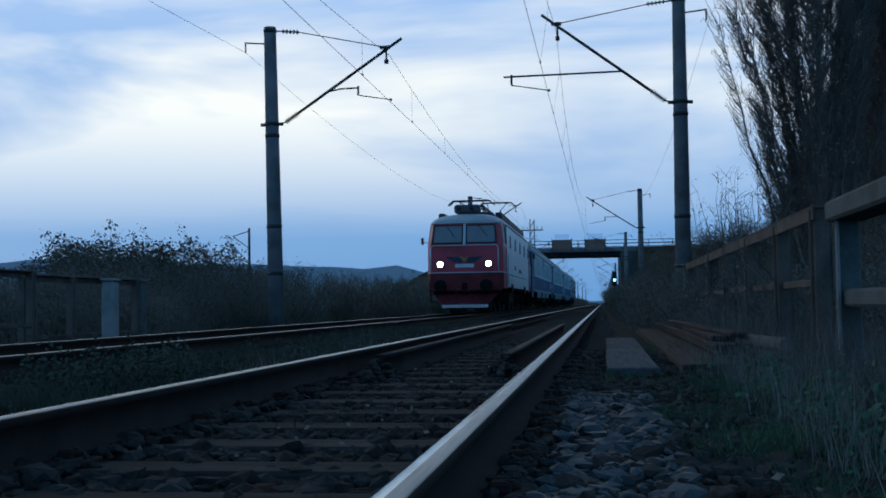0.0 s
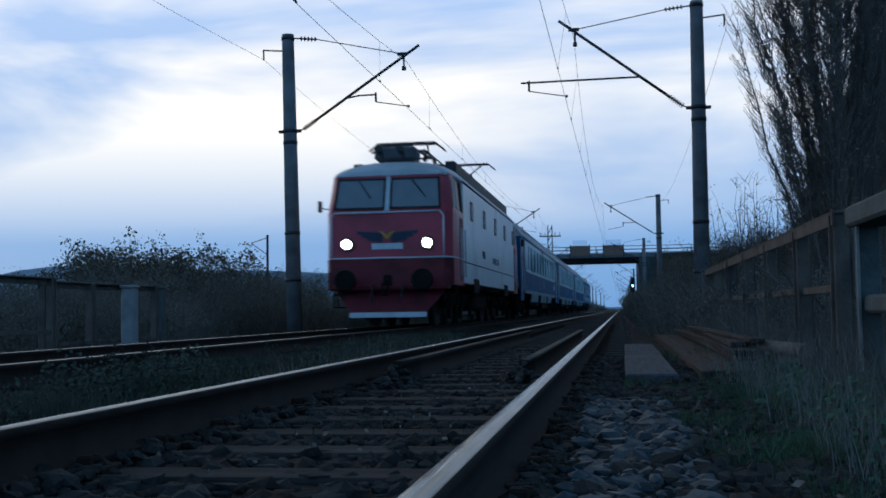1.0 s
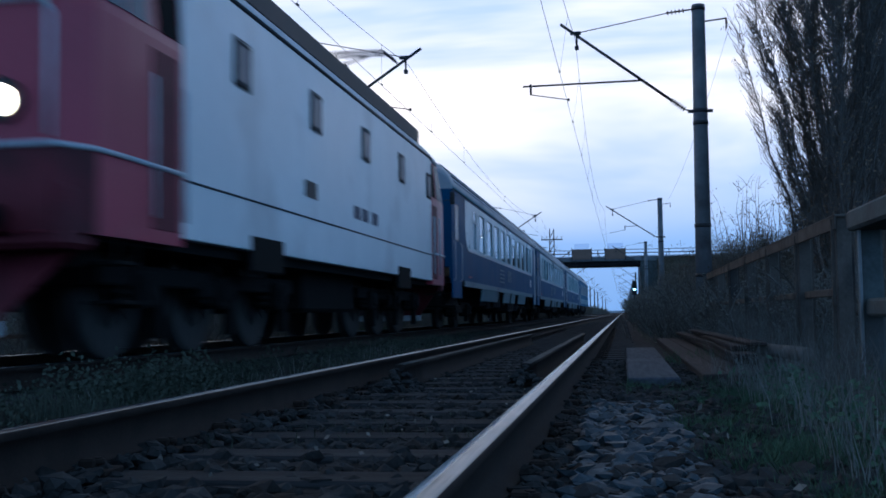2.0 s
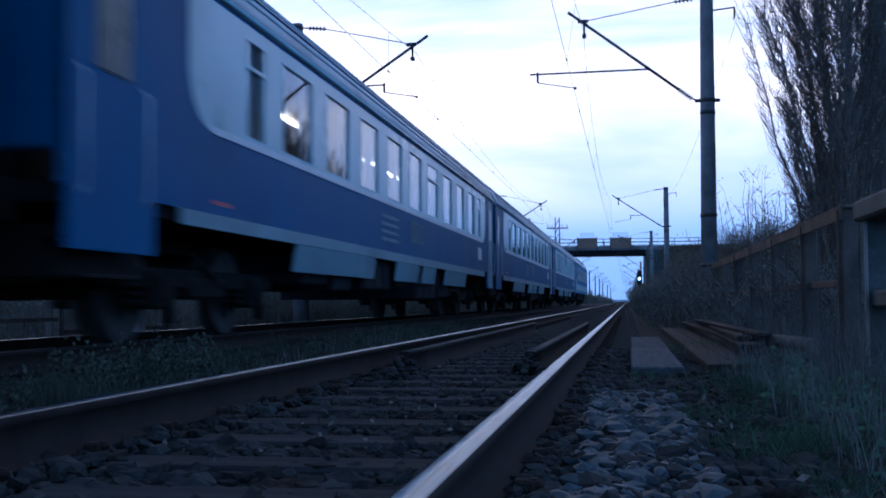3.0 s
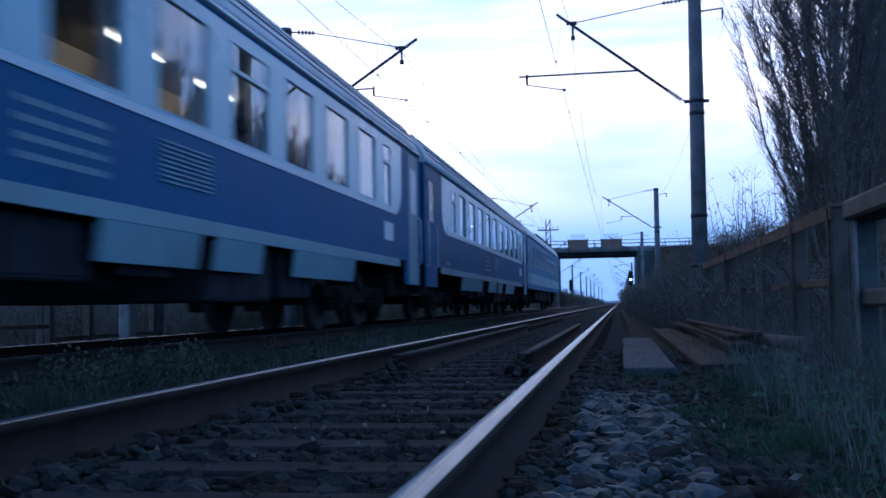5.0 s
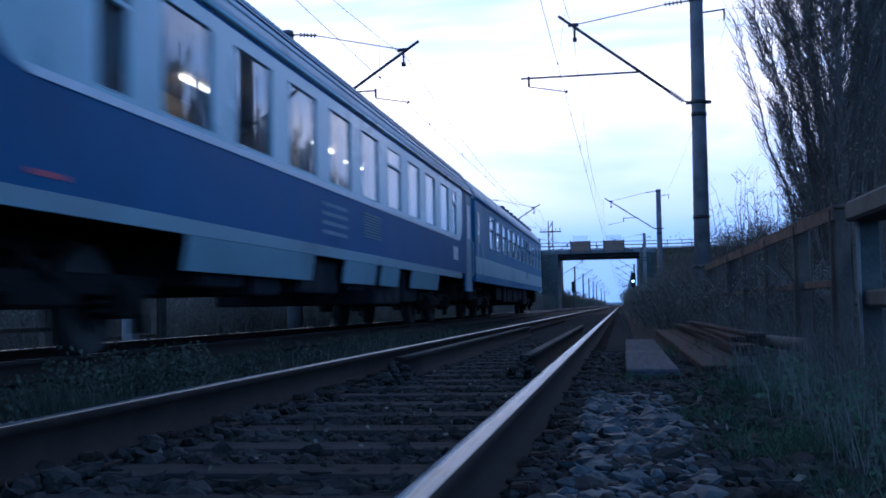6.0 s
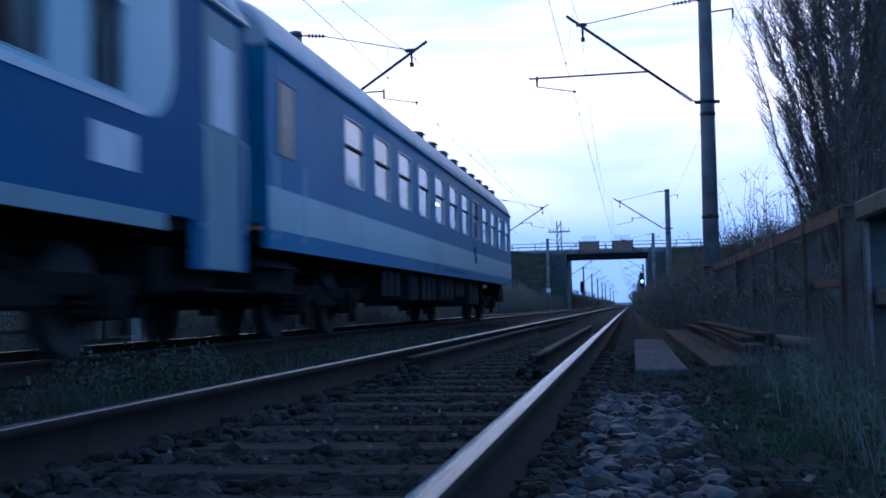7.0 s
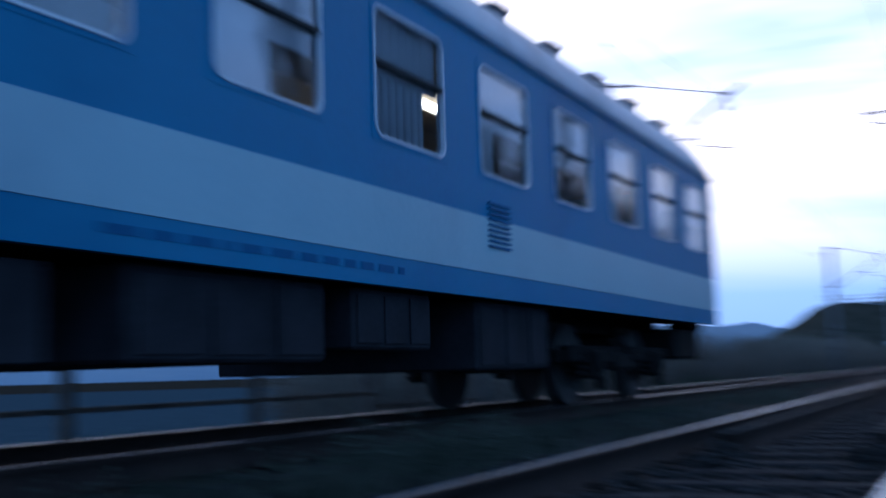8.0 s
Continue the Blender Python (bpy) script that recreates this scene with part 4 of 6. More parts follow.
def old_coach():
    th = empty("passenger_coach")
    wins = [(3.55 + 1.772 * i, 3.55 + 1.772 * i + 1.16, 1.99, 2.98) for i in range(12)]
    liv = dict(bottom=1.0, wall=M_BLUE2, door=M_BLUE2, door_bottom=1.03, gutter=M_BLUE2)
    coach_shell(th, liv, wins, ((0.55, 1.45),))
    for side in (-1, 1):
        lo, hi = sorted((side * HALF, side * (HALF + 0.006)))
        bm = B()
        box(bm, lo, hi, 0.36, COACH - 0.36, 1.205, 1.665, 0.002)
        part("pale_stripe", bm, M_BAND2, th, "broad pale blue stripe along the side")
        lo, hi = sorted((side * (HALF + 0.007), side * (HALF + 0.02)))
        for k in range(9):
            bm = B()
            box(bm, lo, hi, 16.1, 16.55, 1.42 + 0.045 * k, 1.44 + 0.045 * k)
            part("louvre_slat", bm, M_BLUE, th)
        text_bars(th, 6.9, 8.0, 1.5, 2, M_BLUE, side)
        text_bars(th, 13.2, 14.3, 1.5, 2, M_BLUE, side)
        lo, hi = sorted((side * HALF, side * (HALF + 0.008)))
        text_bars(th, 11.6, 14.6, 1.14, 1, M_BLUE, side)
    for w in wins:
        for side in (-1, 1):
            rounded_window(th, side, *w, 2.56, M_BLUE2)
    for i, w in enumerate(wins):
        bm = B()
        share = (1.0, 0.2, 0.35, 0.5, 0.3, 0.6, 0.8, 0.45, 0.25, 0.5, 0.7, 0.4)[i]
        n = int(20 * share)
        for k in range(n):
            e = w[0] + 0.03 + k * 0.058
            rod(bm, (HALF - 0.115 + 0.015 * (k % 2), e, 1.9), (HALF - 0.115 + 0.015 * (k % 2), e, 3.04), 0.034, n=6)
        part("curtain", bm, M_CURTAIN, th, "pale pleated curtain")
        # Pale sheet that lightens the upper pane from the third window on.
        if i > 1:
            bm = B()
            box(bm, HALF - 0.078, HALF - 0.072, w[0] + 0.02, w[1] - 0.02, 2.50 - 0.05 * (i % 3), 3.03)
            part("roller_blind", bm, M_CURTAIN, th, "pale sheet behind the upper pane")
    for i in range(9):
        bm = B()
        y = COACH - 1.6 - i * 1.5
        rod(bm, (1.0, y, 3.72), (1.0, y, 3.87), 0.15, 0.15, n=12)
        rod(bm, (1.0, y, 3.87), (1.0, y, 3.94), 0.19, 0.10, n=12)
        part("roof_vent", bm, M_SLATE, th, "round roof ventilator")
    bogie(th, 3.9, (-1.28, 1.28), 0.46)
    bogie(th, COACH - 3.9, (-1.28, 1.28), 0.46)
    under_gear(th, 9)
    tubes(th, [(5.6, 3.0, 0.3), (9.3, 2.98, -0.05), (16.8, 3.0, 0.3)])
    bm = B()
    for s in (-1, 1):
        pipe(bm, [(s * 1.3, COACH - 0.3, 1.1), (s * 1.3, COACH - 0.22, 1.15), (s * 1.3, COACH - 0.22, 3.0), (s * 1.3, COACH - 0.3, 3.05)], 0.016)
    part("end_handrail", bm, M_STEEL, th)
    return th


def locomotive():
    th = empty("electric_locomotive")
    L0, L1 = -1.75, 15.0

    def cab(y_face, s, name):
        """Cab shell: a raked front with two windscreens, drawn between y_face and the body side at s."""
        bm = B()
        f = lambda d: y_face + s * d
        low = [(-1.30, f(0.0)), (1.30, f(0.0)), (1.46, f(0.35)), (HALF, f(0.8)), (HALF, f(1.95)), (-HALF, f(1.95)), (-HALF, f(0.8)), (-1.46, f(0.35))]
        mid = [(-1.30, f(0.02)), (1.30, f(0.02)), (1.46, f(0.37)), (HALF, f(0.8)), (HALF, f(1.95)), (-HALF, f(1.95)), (-HALF, f(0.8)), (-1.46, f(0.37))]
        top = [(-1.20, f(0.30)), (1.20, f(0.30)), (1.36, f(0.58)), (1.40, f(0.95)), (1.40, f(1.95)), (-1.40, f(1.95)), (-1.40, f(0.95)), (-1.36, f(0.58))]
        rings = [[(x, y, 0.95) for x, y in low], [(x, y, 2.62) for x, y in mid], [(x, y, 3.52) for x, y in top]]
        if s < 0:
            rings = [r[::-1] for r in rings]
        loft(bm, rings)
        bmesh.ops.recalc_face_normals(bm, faces=bm.faces)
        c = part(name, bm, M_RED, th, "dark red driver's cab")
        # windscreens
        for x0, x1 in ((-1.25, -0.055), (0.055, 1.25)):
            bm = B()
            k = (3.52 - 2.62)
            def pt(x, z, off):
                u = (z - 2.62) / k
                return (x * (1 - 0.06 * u), f(0.02 + 0.28 * u) - s * off, z)
            z0, z1 = 2.68, 3.42
            for a, b, za, zb in ((x0, x1, z0, z0 + 0.05), (x0, x1, z1 - 0.05, z1), (x0, x0 + 0.05, z0, z1), (x1 - 0.05, x1, z0, z1)):
                vs = [bm.verts.new(pt(x, z, o)) for o in (0.0, 0.025) for x, z in ((a, za), (b, za), (b, zb), (a, zb))]
                for q in ((0, 1, 2, 3), (4, 5, 6, 7), (0, 1, 5, 4), (1, 2, 6, 5), (2, 3, 7, 6), (3, 0, 4, 7)):
                    bm.faces.new([vs[i] for i in q])
            bmesh.ops.recalc_face_normals(bm, faces=bm.faces)
            w = part("windscreen", bm, M_RUBBER, c, "windscreen in a black rubber frame")
            bm = B()
            vs = [bm.verts.new(pt(x, z, 0.012)) for x, z in ((x0 + 0.04, z0 + 0.04), (x1 - 0.04, z0 + 0.04), (x1 - 0.04, z1 - 0.04), (x0 + 0.04, z1 - 0.04))]
            bm.faces.new(vs)
            g = bmesh.ops.extrude_face_region(bm, geom=list(bm.faces))
            for v in g["geom"]:
                if isinstance(v, bmesh.types.BMVert):
                    v.co.y -= s * 0.004
            part("windscreen_glass", bm, M_PALEGLASS, th)
            bm = B()
            rod(bm, pt(x0 + 0.5, 3.40, 0.05), pt(x0 + 0.85, 2.95, 0.05), 0.012, n=5)
            part("wiper", bm, M_RUBBER, th)
        bm = B()
        for z_, o_ in ((2.66, 0.0),):
            vs = [bm.verts.new(pt(x, z, o)) for o in (0.0, 0.03) for x, z in ((-0.05, 2.64), (0.05, 2.64), (0.05, 3.46), (-0.05, 3.46))]
            for q in ((0, 1, 2, 3), (4, 5, 6, 7), (0, 1, 5, 4), (1, 2, 6, 5), (2, 3, 7, 6), (3, 0, 4, 7)):
                bm.faces.new([vs[i] for i in q])
        bmesh.ops.recalc_face_normals(bm, faces=bm.faces)
        part("centre_post", bm, M_TRIM, th, "pale grey post between the windscreens")
        # belt moulding, lower line
        for z, off in ((2.61, 0.0), (1.57, 0.0)):
            bm = B()
            pts = [(-HALF - 0.01, f(1.9), z), (-HALF - 0.01, f(0.8), z), (-1.47, f(0.34), z), (-1.31, f(-0.012), z), (1.31, f(-0.012), z), (1.47, f(0.34), z), (HALF + 0.01, f(0.8), z), (HALF + 0.01, f(1.9), z)]
            if z > 2:
                pts = pts[3:5]
                pts = [(-1.30, f(-0.012), 1.62)] + [(-1.30, f(-0.012), z - 0.1), (-1.22, f(-0.012), z), (1.22, f(-0.012), z), (1.30, f(-0.012), z - 0.1), (1.30, f(-0.012), 1.62)]
            pipe(bm, pts, 0.022, 6)
            part("moulding", bm, M_TRIM, th, "pale trim moulding")
        bm = B()
        for a_, b_ in (((-1.31, -0.006), (1.31, -0.006)), ((1.31, -0.006), (1.475, 0.345)), ((-1.475, 0.345), (-1.31, -0.006))):
            q = [bm.verts.new((a_[0], f(a_[1]), 0.96)), bm.verts.new((b_[0], f(b_[1]), 0.96)), bm.verts.new((b_[0], f(b_[1]), 1.56)), bm.verts.new((a_[0], f(a_[1]), 1.56))]
            bm.faces.new(q if s > 0 else q[::-1])
        g = bmesh.ops.extrude_face_region(bm, geom=list(bm.faces))
        for v in g["geom"]:
            if isinstance(v, bmesh.types.BMVert):
                v.co.y += s * 0.03
        bmesh.ops.recalc_face_normals(bm, faces=bm.faces)
        part("lower_front", bm, M_DARKRED, th, "grimy dark red lower front")
        # headlamps
        for x in (-0.93, 0.93):
            bm = B()
            rod(bm, (x, f(0.06), 1.89), (x, f(-0.07), 1.89), 0.17, 0.16, n=20)
            h = part("headlamp", bm, M_STEEL, th)
            bm = B()
            rod(bm, (x, f(-0.06), 1.89), (x, f(-0.085), 1.89), 0.118, 0.10, n=20)
            part("lens", bm, M_LAMP if s > 0 else M_STEEL, h, "lit round headlamp lens")
        # winged emblem and number plate
        bm = B()
        vs = [bm.verts.new((x, f(-0.016), z)) for x, z in ((0, 1.98), (0.2, 2.2), (0.07, 2.15), (0, 2.08), (-0.07, 2.15), (-0.2, 2.2))]
        bm.faces.new(vs)
        em = part("emblem", bm, M_YELLOW, th, "yellow crest between dark wings")
        for e in (-1, 1):
            for k in range(3):
                bm = B()
                vs = [bm.verts.new((e * x, f(-0.012), z)) for x, z in ((0.10, 2.15 - 0.075 * k), (0.72 - 0.12 * k, 2.19 - 0.07 * k), (0.70 - 0.12 * k, 2.115 - 0.07 * k), (0.10, 2.06 - 0.075 * k))]
                bm.faces.new(vs if e * s > 0 else vs[::-1])
                part("wing_feather", bm, M_NAVY, em, "dark painted wing feather")
        bm = B()
        box(bm, -0.36, 0.36, *sorted((f(-0.02), f(0.01))), 1.76, 1.90, 0.005)
        part("number_plate", bm, M_TRIM, th, "pale number plate")
        # buffer beam, steps, snowplough
        bm = B()
        box(bm, -1.4, 1.4, *sorted((f(0.02), f(0.5))), 0.84, 1.3, 0.04)
        part("buffer_beam", bm, M_DARKRED, th)
        buffers(th, f(0.02), -s)
        bm = B()
        pr = [(-1.3, f(0.35), 0.85), (1.3, f(0.35), 0.85), (0.88, f(0.0), 0.33), (-0.88, f(0.0), 0.33)]
        vs = [bm.verts.new(p) for p in pr] + [bm.verts.new((p[0], p[1] + s * 0.05, p[2])) for p in pr]
        for q in ((0, 1, 2, 3), (4, 5, 6, 7), (0, 1, 5, 4), (1, 2, 6, 5), (2, 3, 7, 6), (3, 0, 4, 7)):
            bm.faces.new([vs[i] for i in q])
        bmesh.ops.recalc_face_normals(bm, faces=bm.faces)
        part("snowplough", bm, M_DARKRED, th)
        bm = B()
        box(bm, -0.89, 0.89, *sorted((f(-0.03), f(0.06))), 0.22, 0.34, 0.01)
        part("plough_edge", bm, M_TRIM, th, "white painted plough edge")
        for e in (-1, 1):
            bm = B()
            for z in (0.45, 0.75, 1.02):
                box(bm, *sorted((e * 1.18, e * 1.46)), *sorted((f(0.75), f(1.1))), z, z + 0.03, 0.005)
            for yy in (0.75, 1.1):
                rod(bm, (e * 1.44, f(yy), 0.45), (e * 1.44, f(yy), 1.05), 0.016, n=6)
            part("cab_steps", bm, M_UNDER, th)
            bm = B()
            xx = e * (HALF + 0.006)
            lo, hi = sorted((xx, xx - e * 0.04))
            box(bm, lo, hi, *sorted((f(1.3), f(1.86))), 1.05, 2.55, 0.015)
            part("cab_door", bm, M_DARKRED, th)
            # quarter window, and dark sheet painted as door recess shade, follow the lean of the cab side
            for (xa, ya), (xb, yb), (xc, yc), (xd, yd), nm, mt in (
                    ((1.466, 0.42), (HALF, 0.78), (1.402, 0.93), (1.364, 0.62), "cab_side_window", M_SIDEGLASS),
                    ((HALF, 0.84), (HALF, 1.25), (1.402, 1.25), (1.402, 0.99), "cab_side_window", M_SIDEGLASS),
                    ((HALF, 1.44), (HALF, 1.9), (1.402, 1.9), (1.402, 1.44), "door_recess", M_UNDER)):
                bm = B()
                ring = []
                for u, pa, pb in ((0.10, (xa, ya), (xd, yd)), (0.10, (xb, yb), (xc, yc)), (0.86, (xb, yb), (xc, yc)), (0.86, (xa, ya), (xd, yd))):
                    ring.append((pa[0] + (pb[0] - pa[0]) * u, pa[1] + (pb[1] - pa[1]) * u, 2.62 + 0.9 * u))
                vs = [bm.verts.new((e * (x + o), f(y), z)) for o in (-0.02, 0.010) for x, y, z in ring]
                for q in ((0, 1, 2, 3), (4, 5, 6, 7), (0, 1, 5, 4), (1, 2, 6, 5), (2, 3, 7, 6), (3, 0, 4, 7)):
                    bm.faces.new([vs[i] for i in q])
                bmesh.ops.recalc_face_normals(bm, faces=bm.faces)
                part(nm, bm, mt, th)
            if e * s < 0:
                bm = B()
                pipe(bm, [(e * 1.46, f(0.5), 2.75), (e * 1.66, f(0.45), 2.78)], 0.012)
                box(bm, e * 1.68 - 0.05, e * 1.68 + 0.05, f(0.45) - 0.03, f(0.45) + 0.03, 2.68, 2.95, 0.02)
                part("mirror", bm, M_STEEL, th)
            for yy in (1.26, 1.9):
                bm = B()
                rod(bm, (e * (HALF + 0.05), f(yy), 1.15), (e * (HALF + 0.05), f(yy), 2.3), 0.016, n=6)
                part("handrail", bm, M_TRIM, th)

    cab(L0, 1, "cab")
    cab(L1, -1, "cab")
    a, b = L0 + 1.95, L1 - 1.95
    bm = B()
    box(bm, -HALF, HALF, a + 0.002, b - 0.002, 1.02, 3.44, 0.01)
    part("body", bm, M_WHITE, th, "grey-white engine-room side")
    for e in (-1, 1):
        x = e * HALF
        bm = B()
        rod(bm, (x, a, 1.53), (x, b, 1.53), 0.014, n=5)
        part("side_line", bm, M_STEEL, th)
        for i in range(5):
            yy = 1.5 + i * 2.75
            bm = B()
            lo, hi = sorted((x - e * 0.02, x + e * 0.015))
            box(bm, lo, hi, yy, yy + 0.5, 2.62, 3.12, 0.03)
            w = part("side_window", bm, M_RUBBER, th, "small dark side window")
            bm = B()
            lo, hi = sorted((x, x + e * 0.018))
            box(bm, lo, hi, yy + 0.05, yy + 0.45, 2.67, 3.07, 0.02)
            part("pane", bm, M_SIDEGLASS, w)
        bm = B()
        lo, hi = sorted((x, x + e * 0.01))
        for i, q in enumerate((0, 0.5, 1.15)):
            box(bm, lo, hi, 6.5 + q, 6.5 + q + 0.36, 1.72, 1.9)
        part("lettering_bar", bm, M_NAVY, th)
        bm = B()
        box(bm, lo, hi, 4.0, 4.5, 1.78, 1.98)
        part("makers_plate", bm, M_STEEL, th)
        for yy in (2.0, 9.6):
            bm = B()
            box(bm, *sorted((x - e * 0.06, x + e * 0.012)), yy, yy + 1.1, 0.8, 1.18, 0.02)
            part("sandbox", bm, M_UNDER, th)
    # roof
    bm = B()
    rings = []
    for y, half, ze, zt in ((L0 + 0.26, 1.2, 3.48, 3.60), (L0 + 0.42, 1.32, 3.46, 3.76), (L0 + 0.95, 1.43, 3.44, 3.88), (L0 + 1.95, 1.46, 3.44, 3.96), (L1 - 1.95, 1.46, 3.44, 3.96), (L1 - 0.95, 1.43, 3.44, 3.93), (L1 - 0.42, 1.32, 3.46, 3.80), (L1 - 0.26, 1.2, 3.48, 3.60)):
        rings.append(roof_ring(y, ze, zt, half, 12))
    loft(bm, rings)
    for f in bm.faces:
        f.smooth = len(f.verts) == 4
    part("roof", bm, M_CABROOF, th, "pale grey rounded roof")
    bm = B()
    for e in (-1, 1):
        rod(bm, (e * 1.47, a, 3.46), (e * 1.47, b, 3.46), 0.03, n=6)
        box(bm, e * 1.15 - 0.13, e * 1.15 + 0.13, a + 0.2, b - 0.2, 3.72, 4.02, 0.03)
    part("roof_walkway", bm, M_STEEL, th)
    for y in (2.2, 5.2, 8.2, 10.8):
        bm = B()
        box(bm, -0.75, 0.75, y, y + 1.3, 3.95, 4.2, 0.05)
        part("roof_hatch", bm, M_SLATE, th)
    bm = B()
    for y in (3.0, 4.4, 6.0, 7.4, 9.0, 10.4):
        insulator(bm, (0.35, y, 4.15), (0.35, y, 4.45), 0.08, 4)
    rod(bm, (0.35, 2.8, 4.46), (0.35, 10.6, 4.46), 0.02, n=6)
    part("roof_busbar", bm, M_PORC, th)
    for e in (-0.25, 0.25):
        bm = B()
        rod(bm, (e, L0 + 0.75, 3.98), (e, L0 + 0.35, 4.12), 0.05, 0.09, n=10)
        part("horn", bm, M_STEEL, th)
    # pantographs: folded front, raised rear
    def panto(y, up, s):
        bm = B()
        for e in (-0.55, 0.55):
            for q in (-0.7, 0.7):
                insulator(bm, (e, y + q, 4.0), (e, y + q, 4.26), 0.07, 3)
            rod(bm, (e, y - 0.8, 4.28), (e, y + 0.8, 4.28), 0.03, n=6)
        for q in (-0.7, 0.7):
            rod(bm, (-0.55, y + q, 4.28), (0.55, y + q, 4.28), 0.03, n=6)
        zk, zt = (4.95, 5.44) if up else (4.42, 4.52)
        k = y + s * (1.35 if up else 1.6)
        for e in (-1, 1):
            rod(bm, (e * 0.4, y - s * 0.6, 4.28), (e * 0.28, k, zk), 0.035, n=6)
            rod(bm, (e * 0.28, k, zk), (e * 0.5, y - s * 0.1, zt), 0.022, n=6)
        for q in (-0.16, 0.16):
            pipe(bm, [(-0.95, y - s * 0.1 + q, zt - 0.16), (-0.72, y - s * 0.1 + q, zt + 0.03), (0.72, y - s * 0.1 + q, zt + 0.03), (0.95, y - s * 0.1 + q, zt - 0.16)], 0.026)
        part("pantograph", bm, M_STEEL, th, "raised pantograph" if up else "folded pantograph")
    panto(1.0, False, 1)
    panto(12.2, True, -1)
    bm = B()
    box(bm, -0.5, 0.5, L0 + 1.0, L0 + 1.7, 3.93, 4.26, 0.06)
    part("roof_equipment_box", bm, M_SLATE, th)
    bogie(th, 2.1, (-1.9, 0.0, 1.9), 0.6)
    bogie(th, 11.0, (-1.9, 0.0, 1.9), 0.6)
    bm = B()
    box(bm, -1.1, 1.1, 5.2, 8.0, 0.4, 1.02, 0.05)
    part("transformer_tank", bm, M_UNDER, th)
    bm = B()
    box(bm, -1.35, 1.35, L0 + 0.5, L1 - 0.5, 0.92, 1.02)
    part("underframe", bm, M_UNDER, th)
    return th


# Windscreen glass, lightened in its base colour for the sky it reflects.
M_PALEGLASS = mat("windscreen_reflection_tint", (0.15, 0.17, 0.19), (0.19, 0.21, 0.23), 0.08, scale=3, fine=20, bump=0, spec=0.8)
loco = tagged(locomotive(), "dark red and grey-white electric locomotive with lit headlamps", "locomotive")
coach_a = tagged(blue_coach(), "deep blue passenger coach with a pale window band", "coach", "coaches of the train")
coach_b = copy_thing(coach_a, pose(FAR_X, 0, 0))
coach_c = copy_thing(coach_a, pose(FAR_X, 0, 0))
coach_d = tagged(old_coach(), "older mid-blue passenger coach with a pale stripe, last in the train", "coach", "coaches of the train")
for c in (coach_b, coach_c):
    for o in c.children_recursive:
        if o.name.startswith("wheelset"):
            SPIN.append((o, o.location.y, 0.46))


# ---- beside the line ----
def railing(name, label, x, ys_, z0, z1, material, mids=(0.5,), beam=0.06):
    th = empty(name)
    tagged(th, label, "railing", "bridge railings")
    for y in ys_:
        bm = B()
        box(bm, x - 0.055, x + 0.055, y - 0.07, y + 0.07, z0, z1, 0.008)
        box(bm, x - 0.08, x + 0.08, y - 0.015, y + 0.015, z0, z1 - 0.02)
        box(bm, x - 0.1, x + 0.1, y - 0.1, y + 0.1, z0, z0 + 0.02, 0.004)
        part("post", bm, material, th)
    bm = B()
    box(bm, x - beam, x + beam, ys_[0] - 0.1, ys_[-1] + 0.1, z1 - 0.012, z1 + 0.01, 0.004)
    box(bm, x - beam, x - beam + 0.014, ys_[0] - 0.1, ys_[-1] + 0.1, z1 - 0.1, z1, 0.003)
    part("top_rail", bm, material, th)
    for k in mids:
        z = z0 + (z1 - z0) * k
        bm = B()
        box(bm, x - 0.012, x + 0.03, ys_[0], ys_[-1], z - 0.03, z + 0.03, 0.004)
        part("mid_rail", bm, material, th)
    return th


railing("bridge_railing", "rusty steel bridge railing overgrown with dry weeds", 1.62, [8.7, 10.5, 12.6, 14.8, 17.0, 19.3, 21.4], -0.45, 1.02, M_RUST, (0.62,), 0.07)
railing("bridge_railing", "old steel bridge railing beside the river", -8.35, [3.0, 6.2, 9.4, 12.6, 15.6], -0.45, 0.92, M_RUST, (0.42,), 0.05)
for x, y, w, h, nm in ((1.62, 21.75, 0.09, 1.0, "slim weathered concrete end post of the railing"), (-8.35, 18.3, 0.105, 0.82, "pale concrete end pillar of the river railing"), (-8.5, 19.9, 0.08, 0.84, "narrow concrete post behind the river railing")):
    th = empty("end_pillar")
    tagged(th, nm, "pillar", "end pillars")
    bm = B()
    box(bm, x - w, x + w, y - 0.14, y + 0.14, -0.6, h, 0.025)
    part("shaft", bm, M_PALE_CONC if w > 0.1 else M_GREENISH, th)
    bm = B()
    box(bm, x - w - 0.02, x + w + 0.02, y - 0.16, y + 0.16, h, h + 0.05, 0.015)
    part("cap", bm, M_PALE_CONC if w > 0.1 else M_GREENISH, th)
railing("bridge_railing", "short weathered railing at the end of the bridge", -8.52, [15.7, 17.2, 19.75], -0.45, 0.88, M_RUST, (0.28,), 0.05)
th = empty("concrete_parapet")
tagged(th, "mossy concrete parapet frame with a pale front post", "parapet")
for y in (7.9, 6.0, 4.1):
    bm = B()
    box(bm, 1.57, 1.72, y - 0.06, y + 0.06, -0.6, 1.0, 0.015)
    part("post", bm, M_GREENISH, th)
bm = B()
box(bm, 1.52, 1.78, 3.0, 8.0, 0.86, 1.0, 0.02)
part("top_beam", bm, M_GREENISH, th)
bm = B()
box(bm, 1.60, 1.72, 3.0, 7.9, 0.28, 0.40, 0.02)
part("mid_beam", bm, M_GREENISH, th)
bm = B()
box(bm, 1.558, 1.580, 7.82, 7.842, -0.4, 0.98, 0.004)
part("corner_strip", bm, M_PALE_CONC, th, "pale strip along the corner edge")

